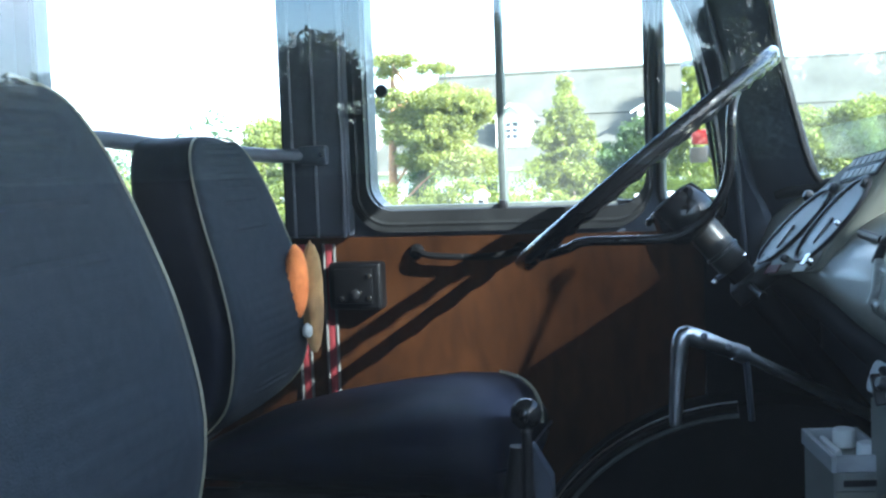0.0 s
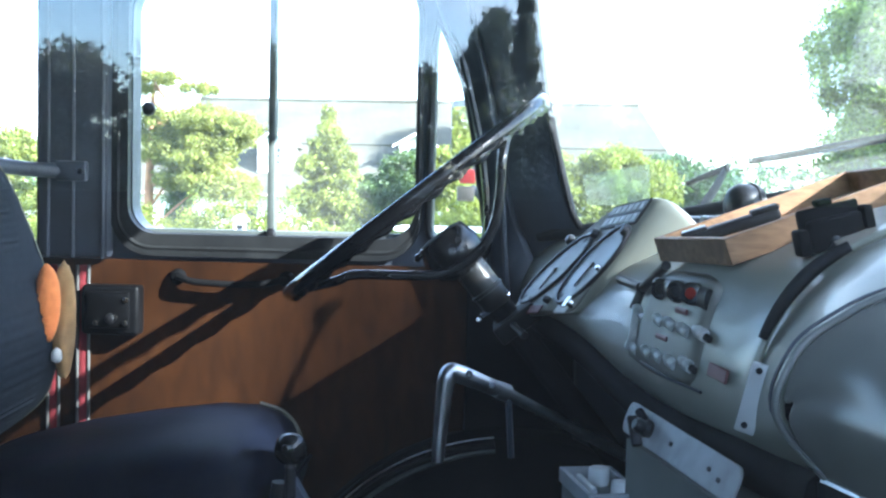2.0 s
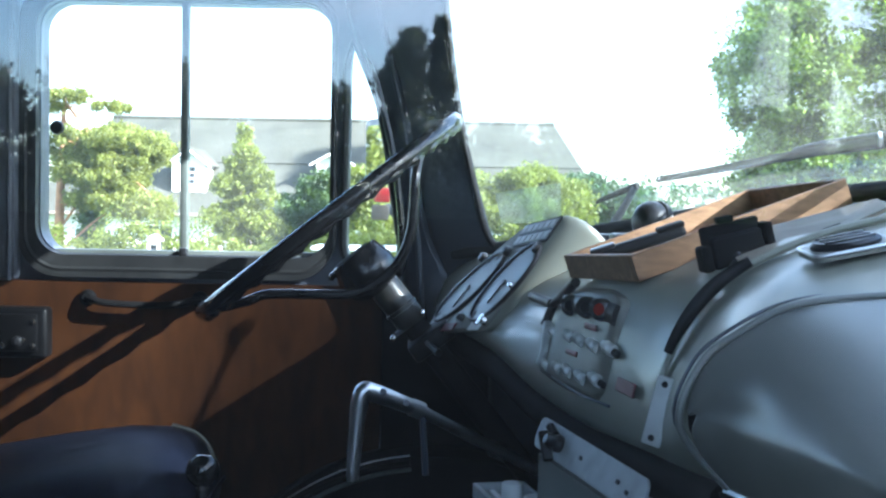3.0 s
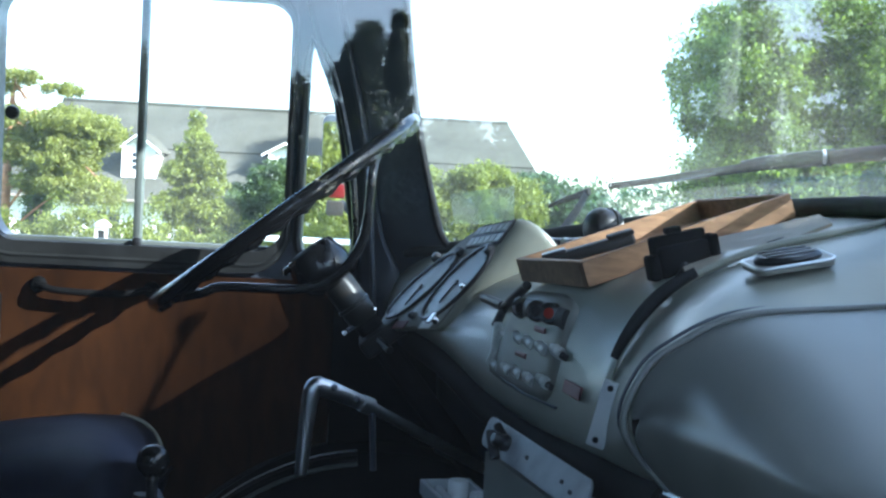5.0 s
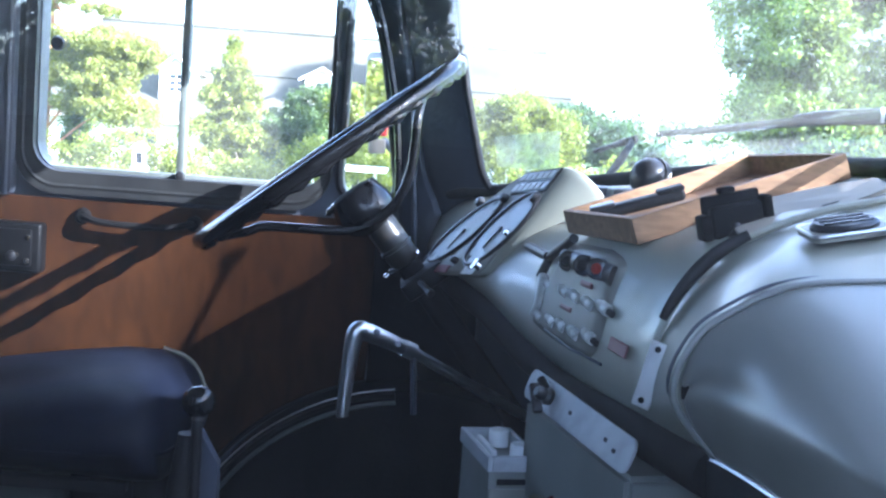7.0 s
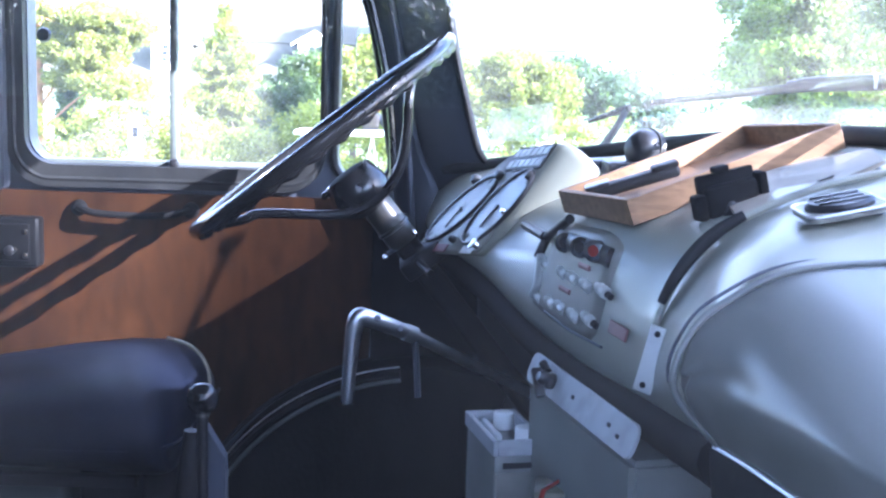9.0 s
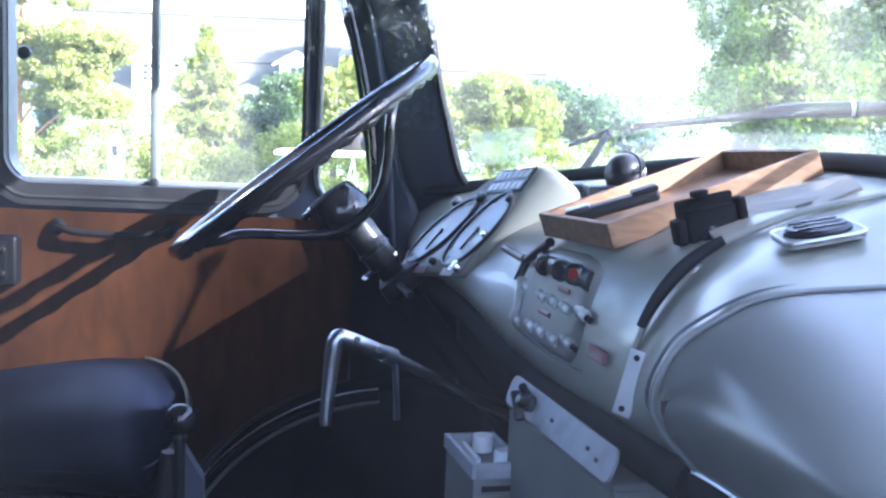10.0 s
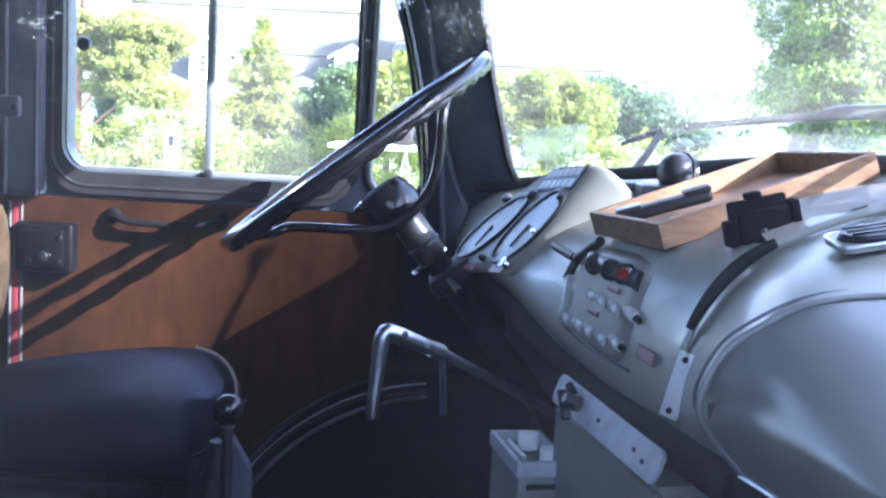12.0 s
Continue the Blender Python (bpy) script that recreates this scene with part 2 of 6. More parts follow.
M_LABEL = material("pale_label", (0.42, 0.43, 0.44), 0.5, vary=0.12, scale=60, dirt=0.3)
M_BROWNLABEL = material("dull_red_label", (0.17, 0.055, 0.055), 0.5, vary=0.15, scale=40)
M_BOX = material("grey_green_enamel", (0.18, 0.185, 0.165), 0.42, vary=0.15, scale=9, bump=0.06, dirt=0.45, dirt_colour=(0.1, 0.095, 0.085))
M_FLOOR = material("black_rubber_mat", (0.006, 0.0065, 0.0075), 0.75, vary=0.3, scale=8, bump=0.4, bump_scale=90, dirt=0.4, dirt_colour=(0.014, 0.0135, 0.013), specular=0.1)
M_CEIL = material("grey_headliner", (0.10, 0.103, 0.106), 0.7, vary=0.1, scale=9, bump=0.2)
# Dust films on the panes are raised to paint haze over the view.
M_PANE = glass("window_glass", 0.03, dust=0.05, dust_scale=5, haze_floor=0.028)
# Two patches paint the pale veil of mirrored light on the door glass.
M_NEARPANE = glass("door_glass", 0.06, dust=0.0011, dust_scale=5, haze_floor=0.0002, haze_patches=(((-0.13, 0.05, 1.28), (0.115, 0.14, 0.14), 0.016), ((0.047, 0.05, 1.205), (0.055, 0.1, 0.050), 0.004)))
M_SCREEN = glass("windscreen_glass", 0.025, dust=0.062, tint=(0.90, 0.92, 0.92), dust_scale=4, haze_floor=0.028)
M_STICKER = glass("pale_green_film", 0.04, dust=0.20, tint=(0.82, 0.93, 0.76), dust_scale=14, haze_floor=0.12)
M_GRASS = material("grass", (0.07, 0.12, 0.03), 0.9, vary=0.35, scale=1.5, bump=0.5, bump_scale=30, dirt=0.3, dirt_colour=(0.14, 0.14, 0.05))
M_ASPHALT = material("grey_asphalt", (0.05, 0.05, 0.052), 0.85, vary=0.25, scale=3, bump=0.6, bump_scale=120, dirt=0.3, dirt_colour=(0.08, 0.075, 0.065))
M_ROOF = material("dark_roof_felt", (0.070, 0.070, 0.056), 0.9, specular=0.08, vary=0.2, scale=0.8, bump=0.3, bump_scale=15, dirt=0.4, dirt_colour=(0.05, 0.055, 0.05))
M_HOUSEWHITE = material("white_painted_boards", (0.74, 0.74, 0.71), 0.6, vary=0.06, scale=2, dirt=0.25, dirt_colour=(0.5, 0.5, 0.46))
M_DARKPANE = material("dark_window_pane", (0.03, 0.035, 0.045), 0.2, specular=0.3, vary=0.1, scale=2, coat=0.1)
M_BARK = material("orange_pine_bark", (0.36, 0.19, 0.10), 0.9, vary=0.4, scale=9, bump=1.0, bump_scale=30)
M_BARK_GREY = material("grey_brown_bark", (0.12, 0.095, 0.075), 0.9, vary=0.35, scale=8, bump=1.0, bump_scale=25)
L_PINE = leaf_material("pine_needles", (0.20, 0.225, 0.055), 0.4, 0.55)
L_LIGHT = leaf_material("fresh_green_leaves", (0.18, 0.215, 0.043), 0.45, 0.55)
L_DARK = leaf_material("deep_green_leaves", (0.07, 0.115, 0.035), 0.35)
L_FAR = leaf_material("far_green_leaves", (0.055, 0.10, 0.05))
L_NEAR = leaf_material("dark_yard_leaves", (0.115, 0.135, 0.145), 0.3, 0.3)
L_BIG = leaf_material("maple_leaves", (0.145, 0.21, 0.048), 0.55, 0.55)


# ---- building tools ----
def thing(name, at, label="", category="", group="", kind=""):
    ob = new(name)
    ob.empty_display_size = 0.05
    ob.matrix_basis = Matrix.Translation(at)
    return tagged(ob, label, category, group, kind)


def part(name, bm, mat, parent=None, label="", smooth=40):
    bmesh.ops.recalc_face_normals(bm, faces=bm.faces)
    me = bpy.data.meshes.new(name)
    bm.to_mesh(me)
    bm.free()
    me.materials.append(mat)
    if smooth:
        me.polygons.foreach_set("use_smooth", [True] * len(me.polygons))
        me.set_sharp_from_angle(angle=radians(smooth))
    ob = new(name, me)
    if parent is not None:
        ob.parent = parent
        top = parent
        inv = Matrix.Identity(4)
        while top is not None:
            inv = top.matrix_basis.inverted() @ inv if top.parent is None else inv
            top = top.parent
        ob.matrix_parent_inverse = inv if parent.parent is None else Matrix.Identity(4)
    if label:
        ob["label"] = label
    return ob


def merge(bm, other, m=None):
    me = bpy.data.meshes.new("tmp")
    other.to_mesh(me)
    other.free()
    if m is not None:
        me.transform(m)
    bm.from_mesh(me)
    bpy.data.meshes.remove(me)
    return bm


def box(lo, hi, bevel=0.0, seg=2, m=None):
    bm = bmesh.new()
    c = [(a + b) / 2 for a, b in zip(lo, hi)]
    s = [abs(b - a) for a, b in zip(lo, hi)]
    bmesh.ops.create_cube(bm, size=1.0, matrix=Matrix.Translation(c) @ Matrix.Diagonal((*s, 1)))
    if bevel:
        bmesh.ops.bevel(bm, geom=bm.edges[:], offset=bevel, segments=seg, profile=0.5, affect="EDGES")
    if m is not None:
        bm.transform(m)
    return bm


def spline(pts, n=8, closed=False):
    pts = [Vector(p) for p in pts]
    k = len(pts)
    out = []
    last = k if closed else k - 1
    for i in range(last):
        if closed:
            p0, p1, p2, p3 = pts[(i - 1) % k], pts[i], pts[(i + 1) % k], pts[(i + 2) % k]
        else:
            p0, p1, p2, p3 = pts[max(i - 1, 0)], pts[i], pts[i + 1], pts[min(i + 2, k - 1)]
        for j in range(n):
            t = j / n
            out.append(0.5 * ((2 * p1) + (p2 - p0) * t + (2 * p0 - 5 * p1 + 4 * p2 - p3) * t * t + (3 * p1 - p0 - 3 * p2 + p3) * t ** 3))
    if not closed:
        out.append(pts[-1])
    return out


def tube(pts, r, seg=10, closed=False, flat=1.0, up=None, bm=None):
    """Sweep of a round or flattened section along pts; r a number or one for each point."""
    bm = bm or bmesh.new()
    pts = [Vector(p) for p in pts]
    k = len(pts)
    rs = r if isinstance(r, (list, tuple)) else [r] * k
    rings = []
    normal = None
    for i, p in enumerate(pts):
        a = pts[(i - 1) % k] if closed or i else pts[0]
        b = pts[(i + 1) % k] if closed or i < k - 1 else pts[-1]
        tan = (b - a).normalized()
        if up is not None:
            normal = Vector(up)
        elif normal is None:
            normal = Vector((0, 0, 1)) if abs(tan.z) < 0.9 else Vector((1, 0, 0))
        normal = (normal - tan * normal.dot(tan)).normalized()
        side = tan.cross(normal)
        rings.append([bm.verts.new(p + normal * (math.cos(2 * math.pi * j / seg) * rs[i]) + side * (math.sin(2 * math.pi * j / seg) * rs[i] * flat)) for j in range(seg)])
    for i in range(k if closed else k - 1):
        a, b = rings[i], rings[(i + 1) % k]
        for j in range(seg):
            bm.faces.new((a[j], a[(j + 1) % seg], b[(j + 1) % seg], b[j]))
    if not closed:
        bm.faces.new(rings[0][::-1])
        bm.faces.new(rings[-1])
    return bm


def lathe(profile, at=(0, 0, 0), axis=(0, 0, 1), seg=24, bm=None):
    """Turned body: profile rows (radius, height along the axis)."""
    bm = bm or bmesh.new()
    m = Matrix.Translation(at) @ Vector(axis).to_track_quat("Z", "Y").to_matrix().to_4x4()
    rings = []
    for r, h in profile:
        if r < 1e-6:
            rings.append([bm.verts.new(m @ Vector((0, 0, h)))])
        else:
            rings.append([bm.verts.new(m @ Vector((r * math.cos(2 * math.pi * j / seg), r * math.sin(2 * math.pi * j / seg), h))) for j in range(seg)])
    for a, b in zip(rings, rings[1:]):
        for j in range(seg):
            q = [a[j % len(a)], a[(j + 1) % len(a)], b[(j + 1) % len(b)], b[j % len(b)]]
            u = []
            for v in q:
                if v not in u:
                    u.append(v)
            if len(u) > 2:
                bm.faces.new(u)
    for ring, rev in ((rings[0], True), (rings[-1], False)):
        if len(ring) > 2:
            bm.faces.new(ring[::-1] if rev else ring)
    return bm


def loft(rows, closed=False, bm=None):
    bm = bm or bmesh.new()
    vs = [[bm.verts.new(p) for p in row] for row in rows]
    k = len(vs[0])
    for a, b in zip(vs, vs[1:]):
        for j in range(k if closed else k - 1):
            bm.faces.new((a[j], a[(j + 1) % k], b[(j + 1) % k], b[j]))
    if closed:
        bm.faces.new(vs[0][::-1])
        bm.faces.new(vs[-1])
    return bm


def thicken(ob, t, offset=-1.0):
    md = ob.modifiers.new("thickness", "SOLIDIFY")
    md.thickness, md.offset = t, offset
    return ob


def rrect(x0, z0, x1, z1, r, n=7):
    out = []
    for cx, cz, a0 in ((x1 - r, z1 - r, 0), (x0 + r, z1 - r, 90), (x0 + r, z0 + r, 180), (x1 - r, z0 + r, 270)):
        for i in range(n + 1):
            a = radians(a0 + 90 * i / n)
            out.append((cx + r * math.cos(a), cz + r * math.sin(a)))
    return out


def plate(outer, holes, y0, y1, bm=None):
    """Flat plate in the xz plane between y0 and y1, with openings through it."""
    bm = bm or bmesh.new()
    loops = []
    for loop in (outer, *holes):
        vs = [bm.verts.new((x, y0, z)) for x, z in loop]
        loops.append([bm.edges.new((vs[i], vs[(i + 1) % len(vs)])) for i in range(len(vs))])
    edges = [e for lp in loops for e in lp]
    res = bmesh.ops.triangle_fill(bm, edges=edges, use_beauty=True)
    faces = [f for f in res["geom"] if isinstance(f, bmesh.types.BMFace)]
    ext = bmesh.ops.extrude_face_region(bm, geom=faces)
    bmesh.ops.translate(bm, vec=(0, y1 - y0, 0), verts=[v for v in ext["geom"] if isinstance(v, bmesh.types.BMVert)])
    return bm


def frame_of(at, x_axis, normal):
    """Pose with local x along x_axis and local z along normal."""
    z = Vector(normal).normalized()
    x = Vector(x_axis)
    x = (x - z * x.dot(z)).normalized()
    y = z.cross(x)
    return Matrix.Translation(at) @ Matrix((x, y, z)).transposed().to_4x4()


# ---- the cab: walls, windows, ceiling, floor ----
WALL_Y = 2.10
WIN = rrect(-0.765, 1.098, -0.199, 1.588, 0.055)
QUARTER = [(-0.164, 1.125), (-0.163, 1.25), (-0.161, 1.38), (-0.160, 1.47), (-0.157, 1.510), (-0.143, 1.475), (-0.126, 1.436), (-0.111, 1.393),
           (-0.099, 1.338), (-0.089, 1.28), (-0.081, 1.22), (-0.073, 1.17), (-0.066, 1.125), (-0.066, 1.105), (-0.076, 1.09), (-0.095, 1.085),
           (-0.13, 1.085), (-0.152, 1.093), (-0.161, 1.107)]
WIN_REAR = rrect(-1.545, 1.02, -0.955, 1.66, 0.07)

wall = part("wall_left", plate([(-2.6, -0.55), (0.16, -0.55), (0.16, 1.0), (0.09, 1.25), (0.04, 1.45), (0.0, 1.8), (-2.6, 1.8)],
                               [WIN, QUARTER, WIN_REAR], WALL_Y, WALL_Y + 0.05), M_BODY, None, "", 30)
tagged(wall, "dark painted metal side wall with window openings", "wall", kind="structure")

ceiling_rows = []
for i in range(25):
    y = 0.02 + 2.12 * i / 24
    u = (y - 1.08) / 1.06
    ceiling_rows.append([(-2.6, y, 1.80 + 0.07 * (1 - u ** 4)), (-1.2, y, 1.81 + 0.08 * (1 - u ** 4)), (0.02, y, 1.80 + 0.07 * (1 - u ** 4)),
                         (0.02 + 0.42 * (1 - u ** 4), y, 1.78 + 0.03 * (1 - u ** 4))])
ceiling = thicken(part("ceiling", loft(ceiling_rows), M_CEIL), 0.03, 1.0)
tagged(ceiling, "grey curved headliner of the cab roof", "ceiling", kind="structure")

floor = part("floor", box((-2.6, 0.06, 0.24), (0.5, WALL_Y, 0.30)), M_FLOOR)
tagged(floor, "black ribbed rubber mat floor, worn and dusty", "floor", kind="structure")
rear = part("wall_rear", box((-2.66, 0.0, -0.55), (-2.6, WALL_Y + 0.05, 1.88)), M_BODY)
tagged(rear, "dark painted metal rear wall of the cab", "wall", kind="structure")
right = part("wall_right", plate([(-2.6, -0.55), (0.40, -0.55), (0.40, 1.8), (-2.6, 1.8)], [rrect(-0.34, 1.02, 0.27, 1.60, 0.06)], 0.03, 0.075), M_BODY)
tagged(right, "dark painted metal passenger side wall", "wall", kind="structure")

pane_near = part("window_near", box((-0.35, 0.048, 1.01), (0.28, 0.053, 1.61)), M_NEARPANE)
tagged(pane_near, "dusty passenger door pane with painted haze patches", "window", kind="structure")
pane_near.visible_shadow = False

# windscreen: one bowed sheet between a low and a high curve
SCREEN_LOW = spline([(0.055, 2.03, 1.115), (0.13, 1.955, 1.13), (0.22, 1.86, 1.150), (0.36, 1.66, 1.185), (0.455, 1.40, 1.212), (0.50, 1.15, 1.226), (0.515, 0.85, 1.226), (0.49, 0.5, 1.205), (0.40, 0.06, 1.16)], 6)
SCREEN_HIGH = [Vector((p.x - 0.085 - 0.06 * (i / (len(SCREEN_LOW) - 1)) * 0.5, 1.05 + (p.y - 1.05) * 0.97, 1.745 - 0.05 * abs(2 * i / (len(SCREEN_LOW) - 1) - 1) ** 3)) for i, p in enumerate(SCREEN_LOW)]
rows = []
for k in range(9):
    t = k / 8
    rows.append([a.lerp(b, t) + Vector((0.025 * math.sin(math.pi * t), 0, 0)) for a, b in zip(SCREEN_LOW, SCREEN_HIGH)])
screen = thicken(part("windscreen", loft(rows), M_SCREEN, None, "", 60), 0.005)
tagged(screen, "large bowed windscreen with dust, streaks and painted haze", "windscreen", kind="structure")
part("rubber_seal", tube([p + Vector((-0.008, 0, -0.004)) for p in SCREEN_LOW], 0.0115, 10), M_HAZYSEAL, screen, "grey rubber windscreen seal, lightened for haze")
part("rubber_seal", tube(SCREEN_HIGH, 0.02, 10), M_RUBBER, screen, "black rubber windscreen seal")

# front body below the glass, and the roof edge over it
front_rows = [[(p.x + dx, p.y, z if z < 1 else p.z - 0.012) for p in SCREEN_LOW] for dx, z in ((0.012, 2), (0.06, 0.9), (0.07, 0.2), (0.05, -0.55))]
front = thicken(part("wall_front", loft(front_rows), M_BODY, None, "", 60), 0.02, 1.0)
tagged(front, "rounded painted metal front of the cab", "wall", kind="structure")
header_rows = [[Vector((p.x - 0.004, p.y, p.z + 0.012)) for p in SCREEN_HIGH], [Vector((p.x - 0.05, p.y, 1.815)) for p in SCREEN_HIGH], [Vector((p.x - 0.25, p.y, 1.875)) for p in SCREEN_HIGH]]
header = thicken(part("wall_header", loft(header_rows), M_BODY, None, "", 60), 0.02, 1.0)
tagged(header, "painted metal band over the windscreen", "wall", kind="structure")

# driver side front pillar: wide, tapering upwards
pillar_rows = []
for z, xl, xr in ((0.96, -0.04, 0.22), (1.06, -0.052, 0.20), (1.095, -0.054, 0.165), (1.118, -0.056, 0.130), (1.145, -0.060, 0.108), (1.22, -0.074, 0.084), (1.30, -0.085, 0.067), (1.364, -0.097, 0.054), (1.44, -0.120, 0.041), (1.503, -0.147, 0.031), (1.58, -0.17, 0.024), (1.66, -0.18, 0.03), (1.74, -0.185, 0.06), (1.80, -0.19, 0.12)):
    w = xr - xl
    pillar_rows.append([(xl, 2.098, z), (xl + 0.014, 2.070, z), (xl + 0.3 * w, 2.045, z), (xl + 0.36 * w, 2.052, z), (xl + 0.40 * w, 2.036, z), (xl + 0.7 * w, 2.0, z),
                        (xr - 0.012, 1.955, z), (xr, 1.952, z), (xr - 0.002, 1.965, z), (xr - 0.014, 2.04, z), (xr - 0.02, 2.135, z), (xl, 2.135, z)])
pillar = part("pillar_front", loft(pillar_rows, closed=True), M_BODY, None, "", 50)
tagged(pillar, "dark ribbed metal pillar between door and windscreen", "pillar", kind="structure")
part("edge_seal", tube(spline([(0.225, 1.945, 1.07), (0.165, 1.95, 1.098), (0.128, 1.95, 1.122), (0.104, 1.95, 1.155), (0.085, 1.95, 1.22), (0.052, 1.95, 1.364), (0.022, 1.95, 1.58), (0.032, 1.95, 1.66)], 6), 0.007, 8), M_MATT, pillar, "black rubber edge of the windscreen")
part("trim_rib", tube(spline([(-0.012, 2.05, 0.98), (-0.03, 2.05, 1.2), (-0.055, 2.05, 1.364), (-0.088, 2.05, 1.52), (-0.10, 2.05, 1.7)], 6), 0.006, 8), M_BODY, pillar)
pillar_near = part("pillar_near", box((0.27, 0.02, 0.9), (0.41, 0.12, 1.82), 0.02), M_BODY)
tagged(pillar_near, "dark painted metal passenger side pillar", "pillar", kind="structure")

# ribbed post between the door and the rear window
post = part("pillar_door", box((-0.945, 2.062, 1.045), (-0.80, 2.102, 1.80), 0.012), M_BODY)
tagged(post, "dark ribbed metal door post beside driver seat", "pillar", kind="structure")
for x, r in ((-0.922, 0.0045), (-0.872, 0.005), (-0.812, 0.0045)):
    part("rib", tube([(x, 2.062, 1.045), (x, 2.062, 1.8)], r, 8), M_BODY, post)

# ---- driver door with its window ----
door = thing("door_1", (-0.45, WALL_Y, 0.3), "brown hardboard lined driver door with sliding window", "door", kind="structure")
ARCH_C, ARCH_R = (0.02, 0.22), 0.51
arch_pts = []
for i in range(17):
    a = radians(172 - i * (172 - 103) / 16)
    arch_pts.append((ARCH_C[0] + ARCH_R * math.cos(a), ARCH_C[1] + ARCH_R * math.sin(a)))
lining_outline = [(-1.62, 0.30), (arch_pts[0][0], 0.30)] + arch_pts + [(-0.095, 0.72), (-0.088, 0.85), (-0.078, 0.95), (-0.07, 1.043), (-1.62, 1.043)]
part("lining", plate(lining_outline, [], 2.086, 2.0995), M_WOODPANEL, door, "brown varnished hardboard lining", 0)
part("window_seal", plate(rrect(-0.802, 1.052, -0.186, 1.622, 0.08), [rrect(-0.767, 1.096, -0.197, 1.590, 0.056)], 2.078, 2.0985), M_RUBBER, door, "black rubber window seal")
part("window_seal", tube([(x, 2.083, z) for x, z in rrect(-0.788, 1.068, -0.19, 1.608, 0.07)], 0.007, 8, closed=True), M_RUBBER, door, "black rubber window seal")
part("sash_rail", box((-0.77, 2.101, 1.084), (-0.199, 2.122, 1.106), 0.003), M_SASH, door, "grey-green metal sash rail")
mull = part("mullion", box((-0.4925, 2.100, 1.09), (-0.4775, 2.124, 1.59), 0.003), M_SASH, door, "slim grey metal window bar")
part("catch", box((-0.490, 2.082, 1.094), (-0.474, 2.101, 1.112), 0.004), M_PLASTIC, mull)
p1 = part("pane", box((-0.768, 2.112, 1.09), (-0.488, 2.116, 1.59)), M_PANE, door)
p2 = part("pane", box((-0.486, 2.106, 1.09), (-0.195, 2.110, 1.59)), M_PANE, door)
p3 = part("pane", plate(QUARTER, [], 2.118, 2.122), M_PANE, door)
for p in (p1, p2, p3):
    p.visible_shadow = False
# the seal runs just outside the opening
seal_line = []
for k, (x, z) in enumerate(QUARTER):
    (xa, za), (xb, zb) = QUARTER[k - 1], QUARTER[(k + 1) % len(QUARTER)]
    across = Vector((zb - za, xa - xb)).normalized() * -0.0075
    seal_line.append((x + across.x, 2.094, z + across.y))
part("quarter_seal", tube(seal_line, 0.008, 8, closed=True), M_RUBBER, door, "black rubber seal of quarter light")
part("quarter_trim", tube(spline([(-0.132, 2.078, 1.515), (-0.108, 2.074, 1.44), (-0.070, 2.07, 1.28), (-0.054, 2.07, 1.13), (-0.062, 2.07, 1.07), (-0.12, 2.075, 1.058)], 6), 0.008, 8), M_GLOSSBLACK, door, "glossy black trim of quarter light")
# round black stop on the glass
part("window_stop", lathe([(0.0, -0.004), (0.013, -0.003), (0.0145, 0.003), (0.012, 0.009), (0.0, 0.011)], (-0.735, 2.108, 1.343), (0, -1, 0), 20), M_PLASTIC, door, "round black window knob")

grip = thing("grab_handle", (-0.555, 2.086, 1.0), "black bar grip on the brown door lining", "handle")
part("bar", tube(spline([(-0.665, 2.08, 1.012), (-0.652, 2.068, 1.010), (-0.625, 2.061, 1.004), (-0.55, 2.060, 1.001), (-0.485, 2.061, 1.004), (-0.46, 2.068, 1.010), (-0.447, 2.08, 1.012)], 6), 0.0068, 10, flat=1.2), M_LIP, grip)
for x in (-0.665, -0.447):
    part("foot", lathe([(0.0, 0.0), (0.016, 0.0), (0.016, 0.006), (0.010, 0.012), (0.0, 0.012)], (x, 2.0855, 1.012), (0, -1, 0), 16), M_LIP, grip)

lock = thing("door_lock", (-0.786, 2.086, 0.94), "black metal lock case on the door lining", "lock")
part("case", box((-0.848, 2.045, 0.896), (-0.733, 2.0855, 0.994), 0.008, 3), M_LOCK, lock)
part("cover", box((-0.832, 2.036, 0.910), (-0.748, 2.0445, 0.982), 0.004), M_LOCK, lock)
for x, z in ((-0.815, 0.921), (-0.776, 0.932), (-0.756, 0.921), (-0.755, 0.967)):
    part("screw", lathe([(0.0, 0), (0.006, 0), (0.0055, 0.003), (0.0, 0.004)], (x, 2.0358, z), (0, -1, 0), 12), M_CHROME, lock)
part("spindle", lathe([(0.0, 0), (0.010, 0), (0.010, 0.006), (0.006, 0.009), (0.0, 0.009)], (-0.785, 2.0358, 0.93), (0, -1, 0), 16), M_PLASTIC, lock)

for x, ztop in ((-0.857, 1.03), (-0.918, 1.03)):
    strip = thing("door_strip", (x, 2.084, 0.3), "red webbing strip edged with white piping", "trim", group="red strips on the door edge")
    part("webbing", box((x - 0.008, 2.080, 0.30), (x + 0.008, 2.0858, ztop), 0.002), M_RED, strip)
    for s in (-1, 1):
        part("piping", tube([(x + s * 0.0115, 2.0805, 0.30), (x + s * 0.0115, 2.0805, ztop)], 0.0032, 8), M_PIPEWHITE, strip, "white piping")

# rear side window glass
rear_window = thing("window_rear", (-1.25, WALL_Y, 1.0), "side window with black rubber seal behind driver", "window", kind="structure")
part("window_seal", plate(rrect(-1.585, 0.985, -0.935, 1.70, 0.09), [rrect(-1.547, 1.018, -0.953, 1.662, 0.07)], 2.082, 2.0985), M_RUBBER, rear_window, "black rubber window seal")
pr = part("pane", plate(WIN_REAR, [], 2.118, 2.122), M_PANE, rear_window)
